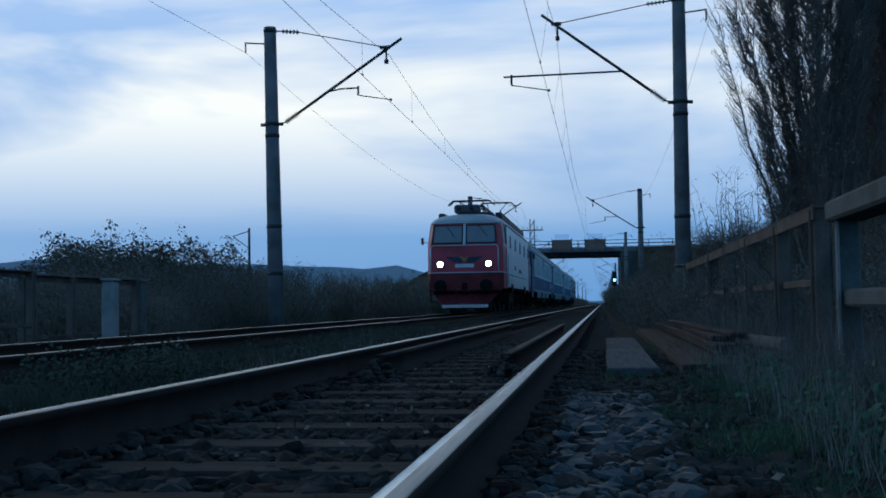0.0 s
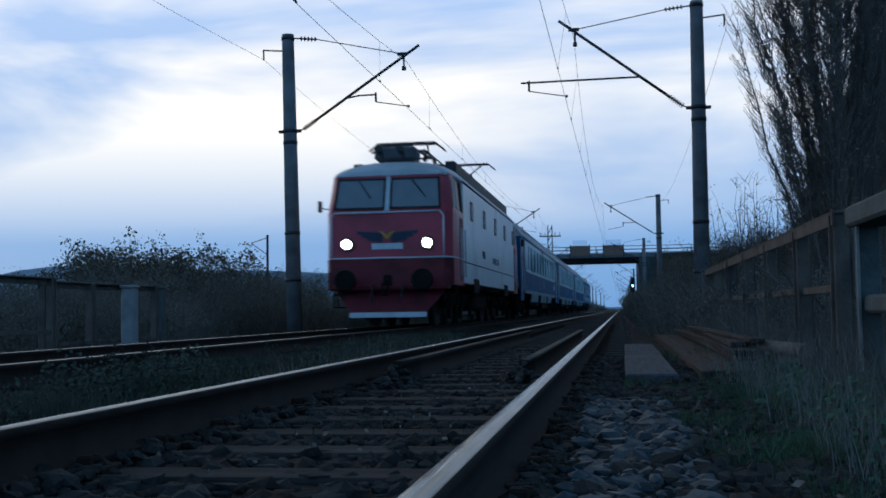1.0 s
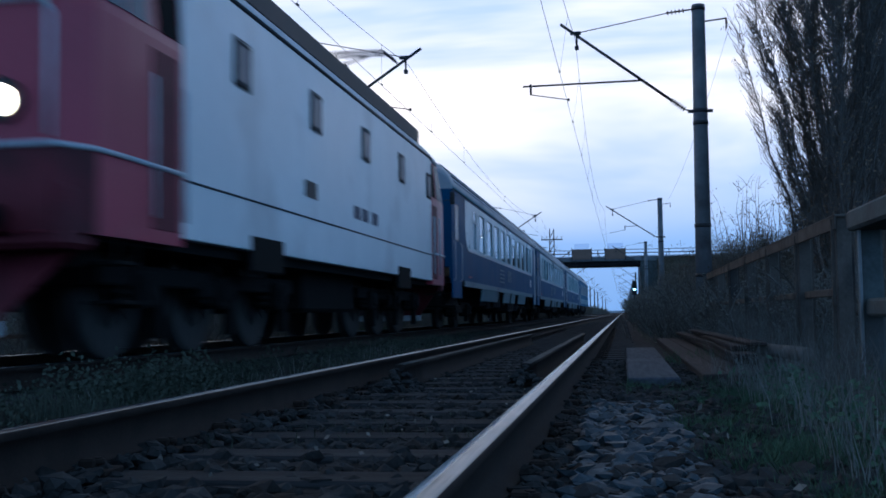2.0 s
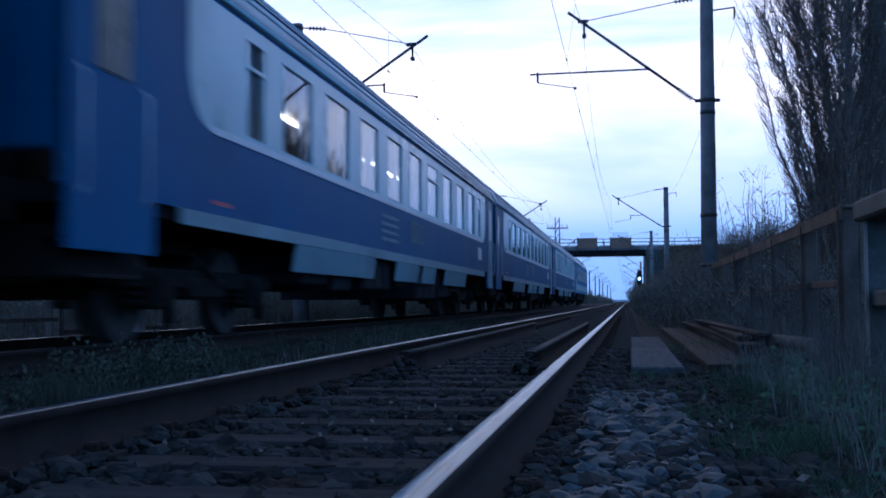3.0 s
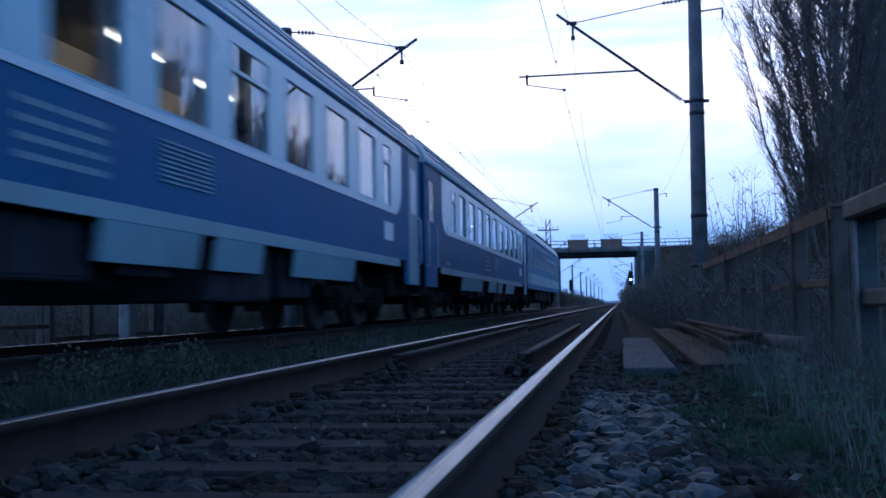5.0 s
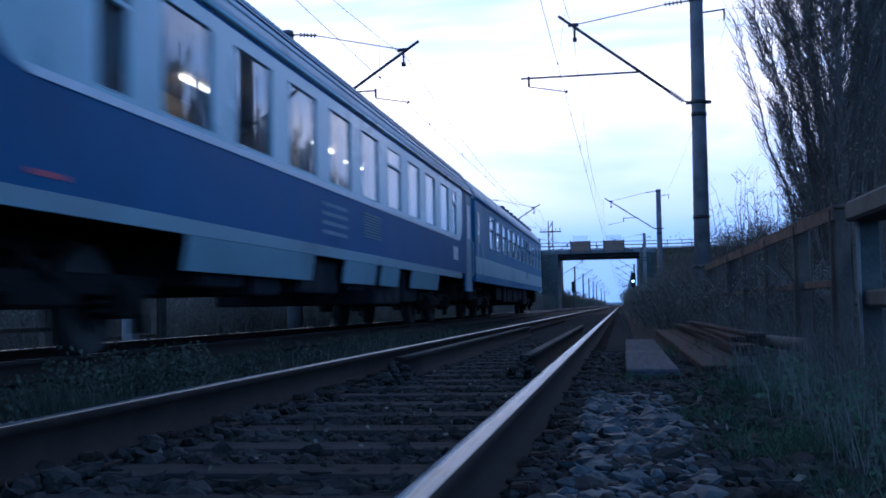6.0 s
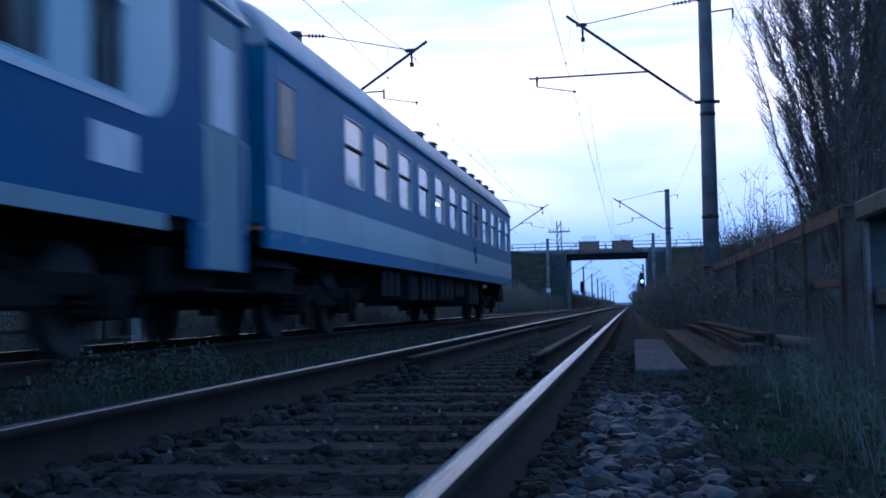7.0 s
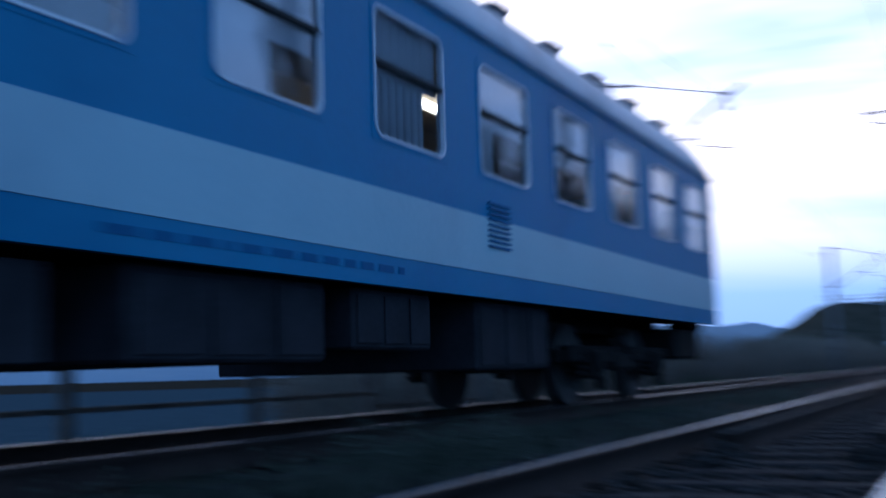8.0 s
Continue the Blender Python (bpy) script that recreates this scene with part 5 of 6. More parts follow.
# walkway slab and stacked timber
th = empty("walkway_slab")
tagged(th, "grey weathered walkway slab beside the rail", "slab")
bm = B()
box(bm, 0.02, 0.39, 8.0, 11.4, -0.19, -0.125, 0.012)
part("slab", bm, M_GREYWOOD, th)
bm = B()
box(bm, 0.03, 0.40, 11.45, 15.0, -0.19, -0.13, 0.012)
part("slab", bm, M_GREYWOOD, th)
STACK = [(0.56, 0.75, 8.3, 19.6, -0.24, -0.12, 0), (0.765, 0.965, 8.36, 19.9, -0.24, -0.125, 0), (0.97, 1.13, 9.4, 18.6, -0.24, -0.115, 0.4), (0.93, 1.10, 9.5, 18.9, -0.113, -0.06, 0.2),
         (0.96, 1.15, 9.3, 17.8, -0.058, -0.015, 1.2), (0.92, 1.04, 10.2, 19.2, -0.056, -0.01, -0.6), (0.98, 1.16, 9.9, 18.2, -0.008, 0.035, 0.9), (0.99, 1.12, 9.6, 16.8, 0.037, 0.07, -0.8)]
for x0, x1, y0, y1, z0, z1, a in STACK:
    bm = B()
    c = ((x0 + x1) / 2, (y0 + y1) / 2)
    box(bm, x0 - c[0], x1 - c[0], y0 - c[1], y1 - c[1], z0, z1, 0.008)
    ob = part("plank", bm, M_WOOD)
    ob.matrix_basis = pose(c[0], c[1], 0.0, 0, 0, -a)
    tagged(ob, "weathered brown plank in a loose stack beside the track", "plank", "stacked planks")
for x, y, z, r, ln, rz in ((1.40, 9.0, -0.015, 0.058, 1.3, 14), (1.50, 9.1, -0.12, 0.058, 1.2, 4), (1.36, 9.15, -0.13, 0.06, 1.3, 9), (1.43, 9.05, -0.245, 0.062, 1.3, 3), (1.30, 9.2, -0.25, 0.06, 1.2, 6)):
    th = empty("log", pose(x, y, z, 0, 0, rz))
    tagged(th, "cut log with a pale sawn end in the weeds", "log", "cut logs")
    bm = B()
    rod(bm, (0, 0, 0), (0, ln, 0.02), r, r * 0.9, n=12, caps=False)
    part("bark", bm, M_BARK, th)
    bm = B()
    rod(bm, (0, -0.004, 0), (0, 0.01, 0), r * 0.97, n=12)
    part("cut_end", bm, M_CUT, th, "pale sawn end")

# ---- signals, far masts ----


def signal(x, y, lit):
    th = empty("railway_signal", pose(x, y, 0))
    tagged(th, "colour light signal showing one lit lamp" if lit else "unlit dark colour light signal seen from behind", "signal", "railway signals")
    bm = B()
    rod(bm, (0, 0, -0.8), (0, 0, 3.4), 0.07, n=10)
    part("post", bm, M_STEEL, th)
    bm = B()
    box(bm, -0.28, 0.28, -0.08, 0.08, 2.3, 4.0, 0.1)
    hd = part("signal_head", bm, M_RUBBER, th)
    for i, z in enumerate((2.6, 3.0, 3.4, 3.75)):
        bm = B()
        rod(bm, (0, -0.08, z), (0, -0.1 if i != 2 else -0.12, z), 0.12, n=14)
        part("lamp", bm, M_SIGNAL if (lit and i == 1) else M_RUBBER, hd)
        bm = B()
        box(bm, -0.14, 0.14, -0.26, -0.08, z + 0.12, z + 0.14, 0.004)
        part("hood", bm, M_RUBBER, hd)


signal(1.42, 134.0, True)
signal(-7.3, 175.0, False)

th = empty("lattice_mast", pose(-9.6, 158.0, 0))
tagged(th, "tall steel lattice mast with crossarm beyond the overpass", "mast")
for sx in (-1, 1):
    for sy in (-1, 1):
        bm = B()
        rod(bm, (sx * 0.45, sy * 0.3, -1), (sx * 0.28, sy * 0.2, 12.2), 0.06, n=5)
        part("leg", bm, M_STEEL, th)
for k in range(12):
    bm = B()
    z = k * 1.0
    for sy in (-1, 1):
        rod(bm, (-0.44 + 0.014 * k, sy * 0.28, z), (0.44 - 0.014 * k, sy * 0.28, z + 1.0), 0.03, n=4)
    part("brace", bm, M_STEEL, th)
bm = B()
box(bm, -1.5, 1.5, -0.08, 0.08, 10.6, 10.76, 0.02)
part("crossarm", bm, M_STEEL, th)
for x in (-1.35, -0.7, 0.7, 1.35):
    bm = B()
    insulator(bm, (x, 0, 10.8), (x, 0, 11.2), 0.12, 4)
    part("insulator", bm, M_PORC, th)

for x, y, h in ((-36.5, 86.0, 6.3), (-27.0, 84.0, 7.0)):
    th = empty("utility_pole", pose(x, y, -0.5))
    tagged(th, "thin dark utility pole in the fields beyond the bushes", "pole", "utility poles")
    bm = B()
    rod(bm, (0, 0, 0), (0, 0, h), 0.13, 0.09, n=8)
    part("shaft", bm, M_STEEL, th)
    bm = B()
    rod(bm, (0.05, 0, h - 0.2), (-1.3, 0, h - 0.6), 0.035, n=5)
    rod(bm, (0.05, 0, h - 1.6), (-1.3, 0, h - 0.6), 0.03, n=5)
    part("bracket", bm, M_STEEL, th)


# ---- trees and shrubs ----
def tube_list(vs, fs, pts, r0, r1, n=4):
    """Append a tapered tube along pts to plain vertex and face lists."""
    base = len(vs)
    m = len(pts)
    for i, p in enumerate(pts):
        d = Vector(pts[min(i + 1, m - 1)]) - Vector(pts[max(i - 1, 0)])
        q = d.to_track_quat('Z', 'Y')
        r = r0 + (r1 - r0) * i / (m - 1)
        for k in range(n):
            a = 2 * math.pi * k / n
            vs.append(tuple(Vector(p) + q @ Vector((r * math.cos(a), r * math.sin(a), 0))))
    for i in range(m - 1):
        for k in range(n):
            fs.append((base + i * n + k, base + i * n + (k + 1) % n, base + (i + 1) * n + (k + 1) % n, base + (i + 1) * n + k))


def leaf_list(vs, fs, c, size, rg):
    a = Vector((rg.gauss(0, 1), rg.gauss(0, 1), rg.gauss(0, 1))).normalized()
    b = a.orthogonal().normalized()
    k = len(vs)
    c = Vector(c)
    for u, v in ((-0.5, 0), (0, -0.32), (0.5, 0), (0, 0.32)):
        vs.append(tuple(c + a * (u * size) + b * (v * size)))
    fs.append((k, k + 1, k + 2, k + 3))


def poplar(seed, height, spread, stems, twigs, leaves):
    """A Lombardy poplar: a short trunk that breaks into many steep stems, bare twigs and few late leaves."""
    rg = random.Random(seed)
    th = empty("poplar_tree")
    vs, fs = [], []
    tube_list(vs, fs, [(0, 0, -1.0), (0.02, 0, 1.0), (-0.03, 0.02, 4.0), (0.02, 0, 8.0), (0, 0, height * 0.9)], 0.20, 0.03, 8)
    raw("trunk", vs, fs, M_BARK, th, smooth=True)
    paths = []
    vs, fs = [], []
    for i in range(stems):
        a = rg.uniform(0, 2 * math.pi)
        z0 = rg.uniform(0.2, height * 0.55) if i > stems * 0.22 else rg.uniform(0.0, 2.0)
        out = spread * rg.uniform(0.25, 1.0) * (0.55 + 0.6 * math.sin(min(1, z0 / height + 0.35) * math.pi))
        ln = rg.uniform(0.3, 0.66) * height * (1 - z0 / height)
        pts = []
        for k in range(8):
            u = k / 7
            rr = out * (0.55 * u ** 0.45 + 0.45 * u) + 0.1
            pts.append((rr * math.cos(a) + 0.13 * rg.gauss(0, 1) * u, rr * math.sin(a) + 0.13 * rg.gauss(0, 1) * u, z0 + ln * u))
        r0 = rg.uniform(0.010, 0.030) * (1.25 - z0 / height)
        tube_list(vs, fs, pts, r0, 0.007, 5)
        paths.append((pts, a))
    tagged(raw("branching", vs, fs, M_BARK, th, smooth=True), kind="stuff")
    vs, fs = [], []
    tips = []
    for i in range(twigs):
        pts, a = paths[rg.randrange(len(paths))]
        k = rg.randrange(1, 7)
        u = rg.random()
        p = Vector(pts[k]).lerp(Vector(pts[k + 1]), u)
        b = a + rg.gauss(0, 0.9)
        ln = rg.uniform(0.22, 0.75)
        q = []
        for s in range(4):
            v = s / 3
            q.append((p.x + math.cos(b) * ln * 0.6 * v ** 0.8 + 0.03 * rg.gauss(0, 1), p.y + math.sin(b) * ln * 0.6 * v ** 0.8 + 0.03 * rg.gauss(0, 1), p.z + ln * 0.92 * v))
        tube_list(vs, fs, q, 0.007, 0.003, 3)
        tips += q[1:]
    tagged(raw("twig_crown", vs, fs, M_BARK, th), kind="stuff")
    vs, fs = [], []
    for i in range(leaves):
        leaf_list(vs, fs, Vector(tips[rg.randrange(len(tips))]) + Vector((rg.gauss(0, 0.03), rg.gauss(0, 0.03), rg.gauss(0, 0.04))), rg.uniform(0.04, 0.08), rg)
    tagged(raw("crown", vs, fs, M_LEAF, th), kind="stuff")
    return th


pop = poplar(3, 15.0, 1.7, 84, 13000, 12000)
tagged(pop, "bare autumn poplar with steep crowded branches", "tree", "poplars")
pop.matrix_basis = pose(4.3, 22.6, -0.5, 0, 0, 20)
pop2 = poplar(8, 14.0, 1.75, 70, 10000, 8500)
tagged(pop2, "bare autumn poplar with steep crowded branches", "tree", "poplars")
pop2.matrix_basis = pose(7.2, 24.5, -0.5, 0, 0, 80)
for x, y, r in ((7.9, 28.6, 300), (8.4, 32.5, 50), (9.4, 36.5, 100), (10.3, 41, 200), (11.2, 46, 260), (11.4, 52, 20), (11.7, 58, 170), (12.2, 64, 80), (13.0, 71, 140), (14.0, 79, 220), (15.2, 88, 30)):
    copy_thing(pop if r < 180 else pop2, pose(x, y, -0.5, 0, 0, r))


def shrub(seed, h, w, n_leaf, n_stem, leaf, label, bare=0.0, size=(0.04, 0.085)):
    """A ragged shrub of many stems with small leaves on them; bare: the leafless share of its height at the top."""
    rg = random.Random(seed)
    th = empty("shrub")
    vs, fs = [], []
    tips = []
    for i in range(n_stem):
        a = rg.uniform(0, 2 * math.pi)
        o = w * rg.random() ** 0.6
        hh = h * rg.uniform(0.45, 1.0) * (1 - 0.35 * (o / w) ** 2)
        sx, sy = rg.gauss(0, w * 0.35), rg.gauss(0, w * 0.35)
        pts = [(sx + o * 0.7 * math.cos(a) * u ** 0.8 + 0.04 * rg.gauss(0, 1), sy + o * 0.7 * math.sin(a) * u ** 0.8 + 0.04 * rg.gauss(0, 1), -0.3 + (hh + 0.3) * u) for u in (0, 0.35, 0.65, 0.85, 1.0)]
        tube_list(vs, fs, pts, 0.018, 0.004, 3)
        for k in range(4):
            p = Vector(pts[rg.randrange(1, 5)])
            b = rg.uniform(0, 2 * math.pi)
            e = p + Vector((math.cos(b) * 0.28, math.sin(b) * 0.28, rg.uniform(0.05, 0.4)))
            tube_list(vs, fs, [tuple(p), tuple(p.lerp(e, 0.5) + Vector((0, 0, 0.03))), tuple(e)], 0.008, 0.003, 3)
            tips += [p.lerp(e, 0.5), e]
        tips += [Vector(p) for p in pts[1:]]
    tagged(raw("branching", vs, fs, M_STEM, th), kind="stuff")
    vs, fs = [], []
    keep = [t for t in tips if t.z < h * (1 - bare) or rg.random() < 0.25]
    for i in range(n_leaf):
        c = keep[rg.randrange(len(keep))]
        leaf_list(vs, fs, c + Vector((rg.gauss(0, 0.11), rg.gauss(0, 0.11), rg.gauss(0, 0.11))), rg.uniform(*size), rg)
    tagged(raw("foliage", vs, fs, leaf, th), kind="stuff")
    return tagged(th, label, "shrub", "shrubs along the line")


sh_a = shrub(1, 3.1, 2.6, 11000, 80, M_BUSH, "dark leafy bush beyond the bridge railing", 0.02, (0.07, 0.14))
sh_b = shrub(2, 2.15, 1.9, 15000, 120, M_BUSH, "dark tangled bush on the bank", 0.1, (0.022, 0.05))
sh_c = shrub(5, 1.35, 1.3, 11000, 150, M_BUSH, "low brown scrub beside the track", 0.15, (0.014, 0.034))
sh_d = shrub(7, 3.6, 2.0, 1500, 70, M_LEAF, "tall bare bush with fine upright twigs", 0.3, (0.04, 0.07))
PR = random.Random(12)


def put(src, x, y, z=None, used=set()):
    m = pose(x, y, ground_z(x, y) - 0.05 if z is None else z, 0, 0, PR.uniform(0, 360))
    if src.name not in used:
        used.add(src.name)
        src.matrix_basis = m
        return src
    return copy_thing(src, m)


for x, y in ((-15.4, 33.5), (-14.2, 35.0), (-16.6, 37.5), (-18.2, 42.0), (-15.6, 95.0), (-14.5, 108.0), (-15.0, 122.0), (-14.4, 134.0), (-16.0, 45.0), (-14.9, 31.5), (-11.6, 131.0), (-13.2, 128.0), (-16.4, 130.0), (-18.6, 127.0), (-12.4, 124.0), (-21.0, 125.0)):
    put(sh_a, x, y)
for x, y in ((-12.8, 22.5), (-13.6, 24.6), (-14.6, 25.2), (-15.8, 27.4), (-12.0, 24.4), (-11.2, 29.5), (-12.5, 27.0), (-13.6, 29.6), (-10.6, 33.0), (-11.4, 38.0), (-12.4, 43.0), (-11.0, 48.0), (-13.0, 55.0), (-11.5, 62), (-13.4, 70), (-12, 80), (-14, 92), (-12, 104), (-13, 118), (-12, 132),
             (-16, 50), (-19, 58), (-22, 66), (-26, 74), (-18, 75), (-31, 72), (-38, 88), (-10.6, 56), (-10.8, 74), (-10.9, 88), (-11, 98), (-11.2, 110), (-11, 124), (-11, 138),
             (-9.4, 141), (-9.2, 134), (-9.5, 127), (-9.3, 120), (-9.6, 112), (2.9, 140), (3.0, 130)):
    put(sh_b, x, y)
for y in (158, 166, 175, 185, 196, 208, 222, 238, 256, 276, 300, 330, 365, 410, 470, 540, 620):
    put(sh_a, -9.9, y)
    put(sh_a, 3.5, y + 3)
for i in range(26):
    y = 26 + i * 4.6 + PR.uniform(-1.2, 1.2)
    put(sh_b, 3.7 + PR.uniform(-0.4, 0.5), y)
    if i % 2 == 0:
        put(sh_b, 6.4 + PR.uniform(-0.8, 0.8), y + 2)
    put(sh_c, 2.75 + PR.uniform(-0.2, 0.3), y + 1.5)
for x, y in ((-9.9, 22.5), (-10.4, 25), (-9.9, 30), (-10.0, 35.5), (-10.1, 42), (-10.0, 52), (-10.2, 66), (2.5, 12.0), (2.7, 15.0), (2.6, 18.2), (2.9, 21.0), (3.3, 9.6), (3.6, 13.5), (4.2, 17)):
    put(sh_c, x, y)
for i in range(22):
    put(sh_c, 1.75 + PR.uniform(-0.15, 0.35), 20.5 + i * 3.4 + PR.uniform(-0.8, 0.8))
for x, y in ((4.5, 23.4), (5.0, 20.5), (6.2, 21.5), (4.2, 35)):
    put(sh_d, x, y)


# ---- grass, weeds, stones ----
def blades(name, label, material, spots, seed, width=0.006, lean=0.6):
    """Grass as one mesh of thin bent blades; spots: (x, y, z, height)."""
    rg = np.random.default_rng(seed)
    s = np.array(spots)
    n = len(s)
    a = rg.uniform(0, 2 * np.pi, n)
    b = rg.uniform(0, 2 * np.pi, n)
    dx, dy = np.cos(a) * width * 0.5, np.sin(a) * width * 0.5
    k = s[:, 3] * rg.uniform(0.1, lean, n)
    lx, ly = np.cos(b) * k, np.sin(b) * k
    v = np.zeros((n, 5, 3))
    for j, (u, wd) in enumerate(((0, 1), (0, -1), (0.55, 0.8), (0.55, -0.8), (1.0, 0))):
        v[:, j, 0] = s[:, 0] + dx * wd + lx * u ** 2
        v[:, j, 1] = s[:, 1] + dy * wd + ly * u ** 2
        v[:, j, 2] = s[:, 2] + s[:, 3] * (u - 0.12 * u ** 2)
    f = []
    for i in range(n):
        o = i * 5
        f.append((o, o + 1, o + 3, o + 2))
        f.append((o + 2, o + 3, o + 4))
    ob = raw(name, v.reshape(-1, 3).tolist(), f, material)
    return tagged(ob, label, "grass", kind="stuff")


GRG = random.Random(21)


def field(n, x0, x1, y0, y1, h0, h1, z, clump=1.2, cut=-0.1):
    out = []
    while len(out) < n:
        x, y = GRG.uniform(x0, x1), y0 + (y1 - y0) * GRG.random() ** 1.4
        d = noise.noise(Vector((x * clump, y * clump, 4.0)))
        if d < cut + GRG.uniform(-0.25, 0.25):
            continue
        out.append((x, y, (ground_z(x, y) if z is None else z) - 0.02, GRG.uniform(h0, h1) * (0.7 + 0.7 * max(0, d))))
    return out


blades("grass_verge", "tall damp green grass on the verge by the timber", M_GRASS, field(24000, 0.5, 2.6, 2.4, 9.5, 0.10, 0.32, -0.34, 1.3, -0.15) + field(11000, 0.20, 0.75, 2.4, 7.6, 0.04, 0.17, -0.24, 2.0, -0.15) + field(9000, 0.34, 1.3, 3.4, 7.4, 0.08, 0.26, -0.3, 2.2, 0.0) + field(900, 0.0, 0.42, 7.3, 8.1, 0.06, 0.16, -0.22, 2.0, -0.3), 1)
blades("dry_weeds", "dry pale weed stalks among the grass", M_DRY, field(5200, 0.65, 2.6, 2.8, 10, 0.22, 0.66, -0.36, 1.7, -0.1) + field(5200, 1.05, 2.6, 8.0, 24, 0.35, 1.0, -0.45, 0.8, -0.2) + field(260, -3.6, -2.4, 7, 22, 0.15, 0.4, -0.3, 1.0, 0.1), 2, 0.005, 0.3)
blades("grass_between_tracks", "dark grass strip between the two tracks", M_DARKGRASS, field(13000, -4.3, -3.5, 4.0, 34, 0.30, 0.44, -0.38, 0.8, -0.5) + field(7000, -3.6, -3.0, 4.0, 30, 0.12, 0.28, -0.38, 0.8, -0.4) + field(2500, -4.0, -2.9, 6.0, 13, 0.12, 0.38, -0.3, 1.2, 0.15), 3, 0.005)
blades("grass_far_side", "rough grass along the far side of the line", M_GRASS, field(9000, -10.5, -7.2, 8, 45, 0.12, 0.4, -0.45, 0.7, -0.2), 4, 0.009)
blades("grass_bank", "rank dry grass on the bank beside the empty track", M_DRY, field(7000, 1.3, 3.4, 14, 70, 0.25, 0.6, None, 0.4, -0.2), 6, 0.01)
blades("green_bank", "dark green grass along the cutting", M_GRASS, field(20000, 0.42, 3.4, 11, 90, 0.2, 0.5, None, 0.4, -0.35) + field(5000, -10.4, -7.0, 24, 90, 0.2, 0.6, None, 0.4, -0.3), 7, 0.014)
blades("weeds_in_track", "few dark weeds growing in the ballast", M_DARKGRASS, field(420, -1.75, -0.5, 4.0, 14.0, 0.04, 0.13, -0.2, 1.4, 0.15) + field(500, -2.8, -2.0, 3.5, 16, 0.05, 0.15, -0.2, 1.4, 0.05), 5, 0.005)


blades("brown_weeds", "tall brown weed stems before the fence", M_STEM, field(1300, 1.18, 1.58, 4.6, 9.5, 0.40, 0.9, -0.36, 1.6, -0.1) + field(2200, 1.15, 1.6, 9.5, 22, 0.4, 1.1, -0.42, 0.8, -0.2), 8, 0.005, 0.45)


def leafy_weeds(n, seed, name, label, material, x0, x1, y0, y1, z, h0=0.10, h1=0.34, r1=0.24):
    """Low broad-leaved weeds: clumps of small leaves on the verge, as one mesh."""
    rg = random.Random(seed)
    vs, fs = [], []
    for i in range(n):
        x, y = rg.uniform(x0, x1), rg.uniform(y0, y1)
        h, r = rg.uniform(h0, h1), rg.uniform(0.08, r1)
        for k in range(60):
            a, o, u = rg.uniform(0, 2 * math.pi), r * rg.random() ** 0.5, rg.random()
            leaf_list(vs, fs, (x + o * math.cos(a), y + o * math.sin(a), z + h * u * (1.15 - (o / r) ** 2 * 0.6)), rg.uniform(0.022, 0.05), rg)
    return tagged(raw(name, vs, fs, material), label, "weeds", kind="stuff")


leafy_weeds(170, 77, "leafy_weeds", "low broad-leaved green weeds on the verge", M_GRASS, 0.78, 2.1, 3.2, 8.6, -0.34)
leafy_weeds(260, 31, "weeds_between_tracks", "dark broad-leaved weeds between the two tracks", M_DARKGRASS, -4.3, -3.2, 5.0, 24.0, -0.36, 0.14, 0.34, 0.26)
leafy_weeds(90, 32, "weed_clump", "taller dark green weed clump between the two tracks", M_DARKGRASS, -4.0, -3.4, 7.2, 9.8, -0.36, 0.22, 0.46, 0.2)


def ico():
    bm = B()
    bmesh.ops.create_icosphere(bm, subdivisions=1, radius=1.0)
    v = np.array([p.co[:] for p in bm.verts])
    f = [[p.index for p in q.verts] for q in bm.faces]
    bm.free()
    return v, np.array(f)


def stones(name, label, material, spots, seed, flat=0.65):
    """Broken stones as one mesh; spots: (x, y, z, radius)."""
    rg = np.random.default_rng(seed)
    v0, f0 = ico()
    s = np.array(spots)
    n = len(s)
    rough = rg.uniform(0.62, 1.2, (n, len(v0), 1))
    v = v0[None] * rough
    sc = np.stack([rg.uniform(0.75, 1.45, n), rg.uniform(0.75, 1.3, n), rg.uniform(flat * 0.7, flat * 1.3, n)], 1) * s[:, 3:4]
    v = v * sc[:, None, :]
    a = rg.uniform(0, 2 * np.pi, n)
    t = rg.uniform(-0.5, 0.5, n)
    ca, sa, ct, st = np.cos(a), np.sin(a), np.cos(t), np.sin(t)
    y = v[:, :, 1] * ct[:, None] - v[:, :, 2] * st[:, None]
    z = v[:, :, 1] * st[:, None] + v[:, :, 2] * ct[:, None]
    x = v[:, :, 0] * ca[:, None] - y * sa[:, None]
    y = v[:, :, 0] * sa[:, None] + y * ca[:, None]
    w = np.stack([x, y, z], 2) + s[:, None, :3]
    f = (f0[None] + (np.arange(n) * len(v0))[:, None, None]).reshape(-1, 3)
    return tagged(raw(name, w.reshape(-1, 3).tolist(), f.tolist(), material), label, "stones", kind="stuff")


def strew(n, x0, x1, y0, y1, r0, r1, z, bias=1.7):
    out = []
    for _ in range(n):
        x, y = GRG.uniform(x0, x1), y0 + (y1 - y0) * GRG.random() ** bias
        on_sleeper = abs((y + 2.31) % 0.62 - 0.31) < 0.12
        if on_sleeper and x0 < -1.7 and x1 > -0.5 and GRG.random() < 0.85:
            continue
        out.append((x, y, z + GRG.uniform(-0.02, 0.012), GRG.uniform(r0, r1)))
    return out


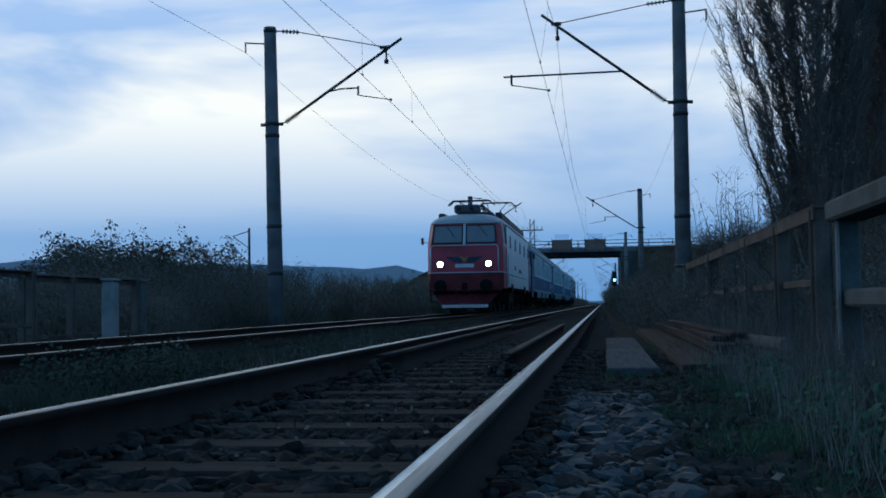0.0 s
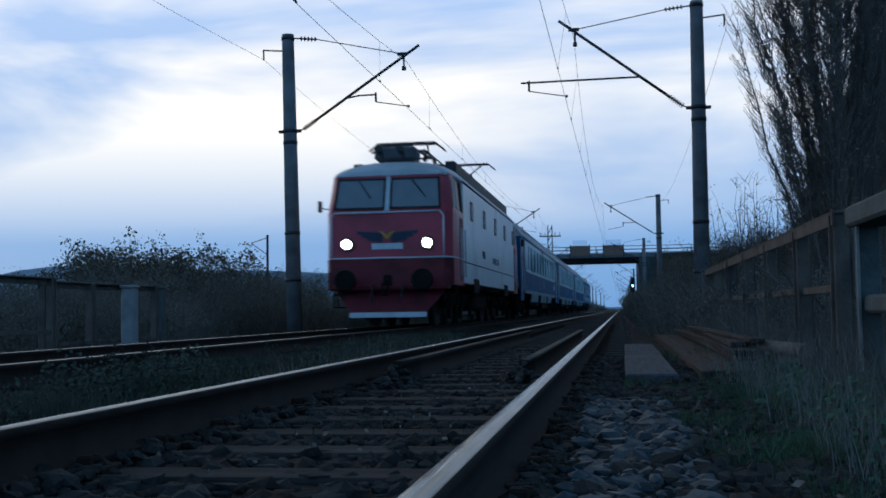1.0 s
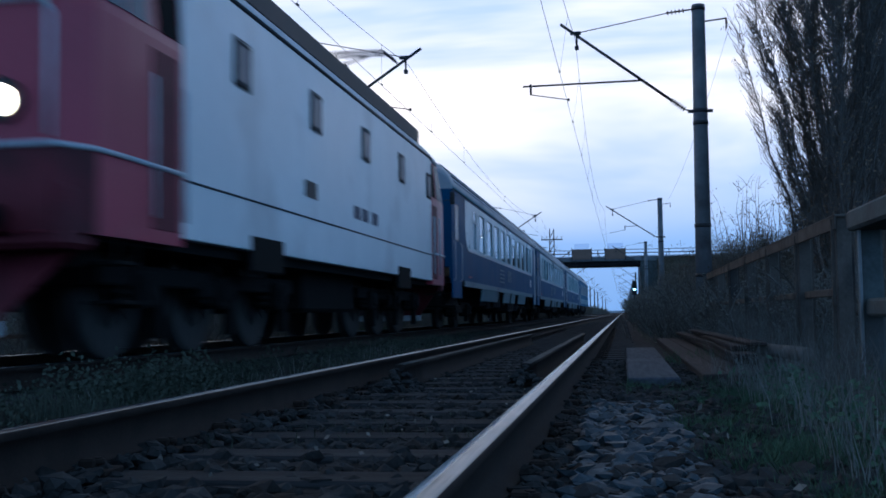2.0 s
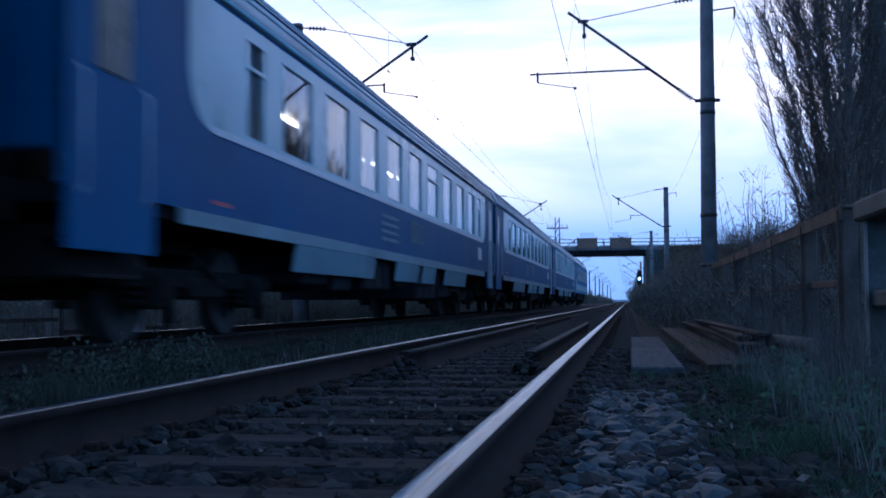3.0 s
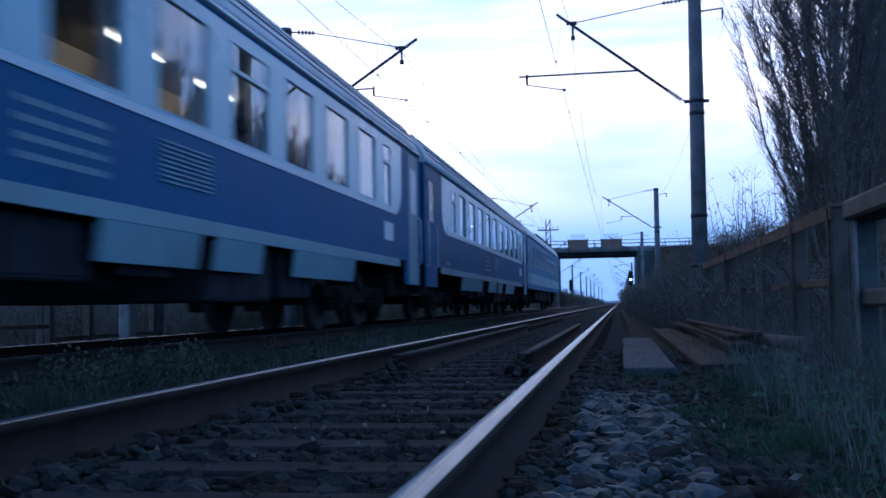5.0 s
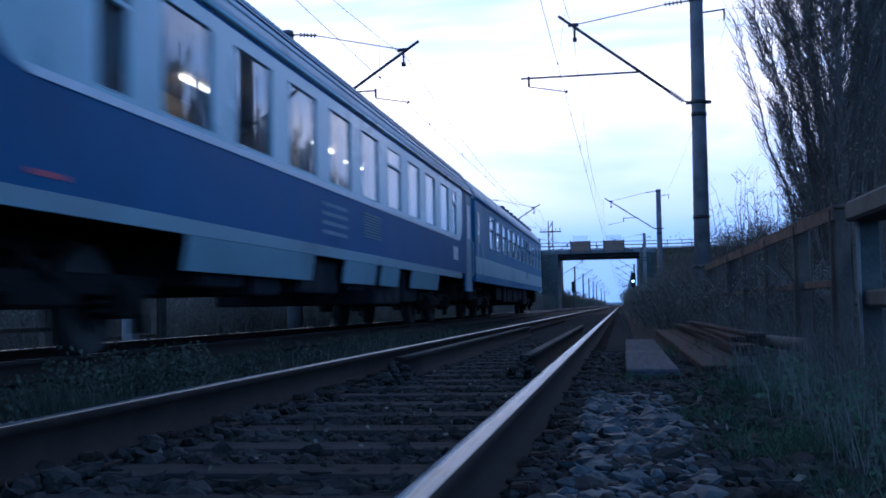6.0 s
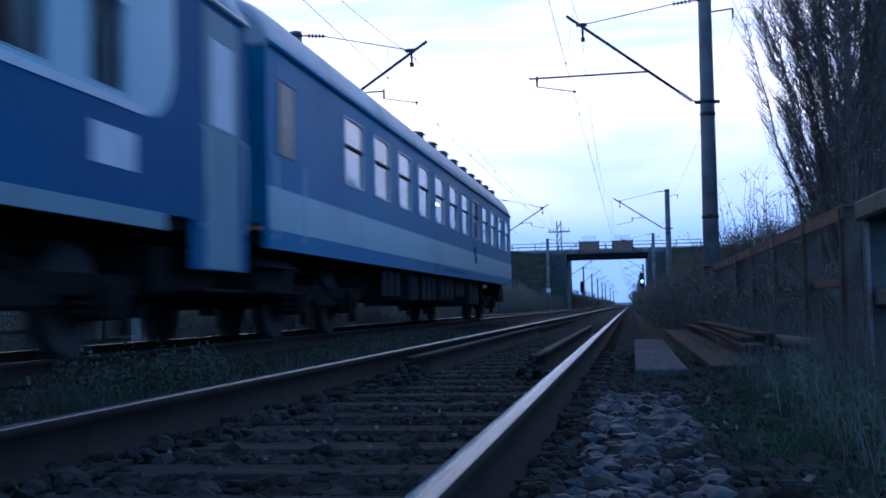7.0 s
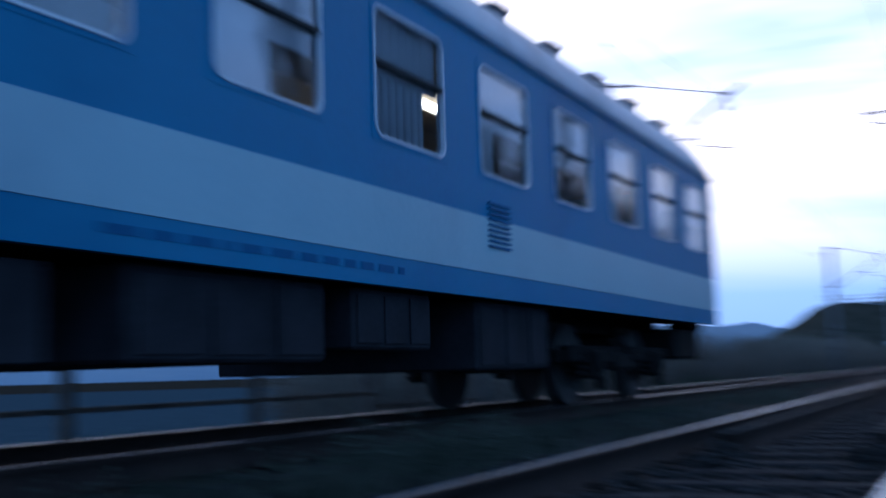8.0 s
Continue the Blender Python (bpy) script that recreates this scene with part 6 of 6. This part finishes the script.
def heap(x, y, n):
    """A small mound of stones."""
    out = []
    for _ in range(n):
        a, d = GRG.uniform(0, 2 * math.pi), GRG.random() ** 0.6
        out.append((x + 0.17 * d * math.cos(a), y + 0.5 * d * math.sin(a), -0.19 + 0.17 * (1 - d) * GRG.uniform(0.6, 1.0), GRG.uniform(0.022, 0.045)))
    return out


stones("ballast_stones", "dark broken ballast stones between the rails", M_STONE,
       strew(4600, -1.80, -0.46, 1.0, 16, 0.02, 0.052, -0.20) + strew(700, -1.85, -1.66, 1.0, 14, 0.018, 0.05, -0.172) + strew(500, -2.05, -1.93, 1.0, 14, 0.022, 0.046, -0.165) + heap(NEAR_X - 0.45, 7.85, 70) + heap(NEAR_X + 0.45, 7.85, 70) + strew(3800, -2.9, -1.97, 1.5, 20, 0.018, 0.042, -0.21) + strew(3600, -0.30, 0.75, 1.0, 12, 0.02, 0.055, -0.19) + strew(1500, -1.80, -0.46, -3.0, 1.3, 0.018, 0.042, -0.20, 1.0) + strew(1300, -2.9, -1.97, -3.0, 1.8, 0.018, 0.042, -0.21, 1.0) + strew(900, -0.30, 0.75, -3.0, 1.2, 0.018, 0.045, -0.205, 1.0) + strew(900, -0.31, -0.22, 0.8, 12, 0.018, 0.036, -0.165) + strew(700, -0.53, -0.45, 0.8, 10, 0.018, 0.034, -0.17) + strew(3500, -7.0, -3.6, 8, 40, 0.025, 0.05, -0.205), 1)
stones("path_stones", "pale blue-grey broken stones beside the rail", M_PALE_STONE, strew(700, -0.18, 0.24, 1.6, 6.4, 0.018, 0.05, -0.178, 1.2) + strew(190, -0.14, 0.22, 1.8, 6.3, 0.04, 0.066, -0.185, 1.1), 2, 0.55)
lv, lf = [], []
lr = random.Random(5)
for i in range(46):
    x, y = lr.uniform(-1.7, -0.55), 3.2 + 6 * lr.random() ** 1.3
    leaf_list(lv, lf, (x, y, -0.165), lr.uniform(0.016, 0.034), lr)
for i in range(16):
    leaf_list(lv, lf, (lr.uniform(-0.2, 0.6), lr.uniform(2.5, 6), -0.16), lr.uniform(0.03, 0.05), lr)
tagged(raw("fallen_leaves", lv, lf, M_WEED_LEAF), "pale fallen leaves scattered on the ballast", "leaves", kind="stuff")

# ---- sleepers, last of the large pieces ----
sl = part("sleeper", sleeper_mesh(), M_SLEEPER, track_near, "cracked grey-brown sleeper").data
plate = part("rail_fastening", clip_mesh(), M_RAIL_SIDE, track_near, "rusty baseplate with bolts").data
for tr_, cx, count, start in ((track_near, NEAR_X, 110, -2.0), (track_far, FAR_X, 110, -2.0)):
    for i in range(count):
        y = start + i * 0.62
        o = new("sleeper", sl)
        o.parent = tr_
        o.location = (cx + 0.02 * math.sin(i * 2.3), y, SLEEPER_TOP)
        o.rotation_euler = (0, 0, 0.01 * math.sin(i * 1.7))
        if i < 60 and tr_ is track_near:
            for s in (-1, 1):
                p = new("rail_fastening", plate)
                p.parent = tr_
                p.location = (cx + s * GAUGE / 2, y, SLEEPER_TOP)
for o in [q for q in track_near.children if q.data in (sl, plate) and q.location.length == 0]:
    o.location = (NEAR_X, -3.86, SLEEPER_TOP) if o.data == sl else (NEAR_X + GAUGE / 2, -3.86, SLEEPER_TOP)


# ---- what moves ----
def motions():
    """The train runs towards the camera at an even speed; every wheelset rolls with it."""
    marks = [i * 0.5 for i in range(17)]
    for thing, back in ((loco, 0.0), (coach_a, 15.45), (coach_b, 15.45 + COACH), (coach_c, 15.45 + 2 * COACH), (coach_d, 15.45 + 3 * COACH)):
        walk(thing, [(t, pose(FAR_X, HEAD_Y - SPEED * t + back, 0)) for t in marks])
    ticks = [i / 30 for i in range(241)]
    for wheel, y, r in SPIN:
        walk(wheel, [(t, pose(0, y, r, math.degrees(SPEED * t / r) % 360.0)) for t in ticks])


motions()
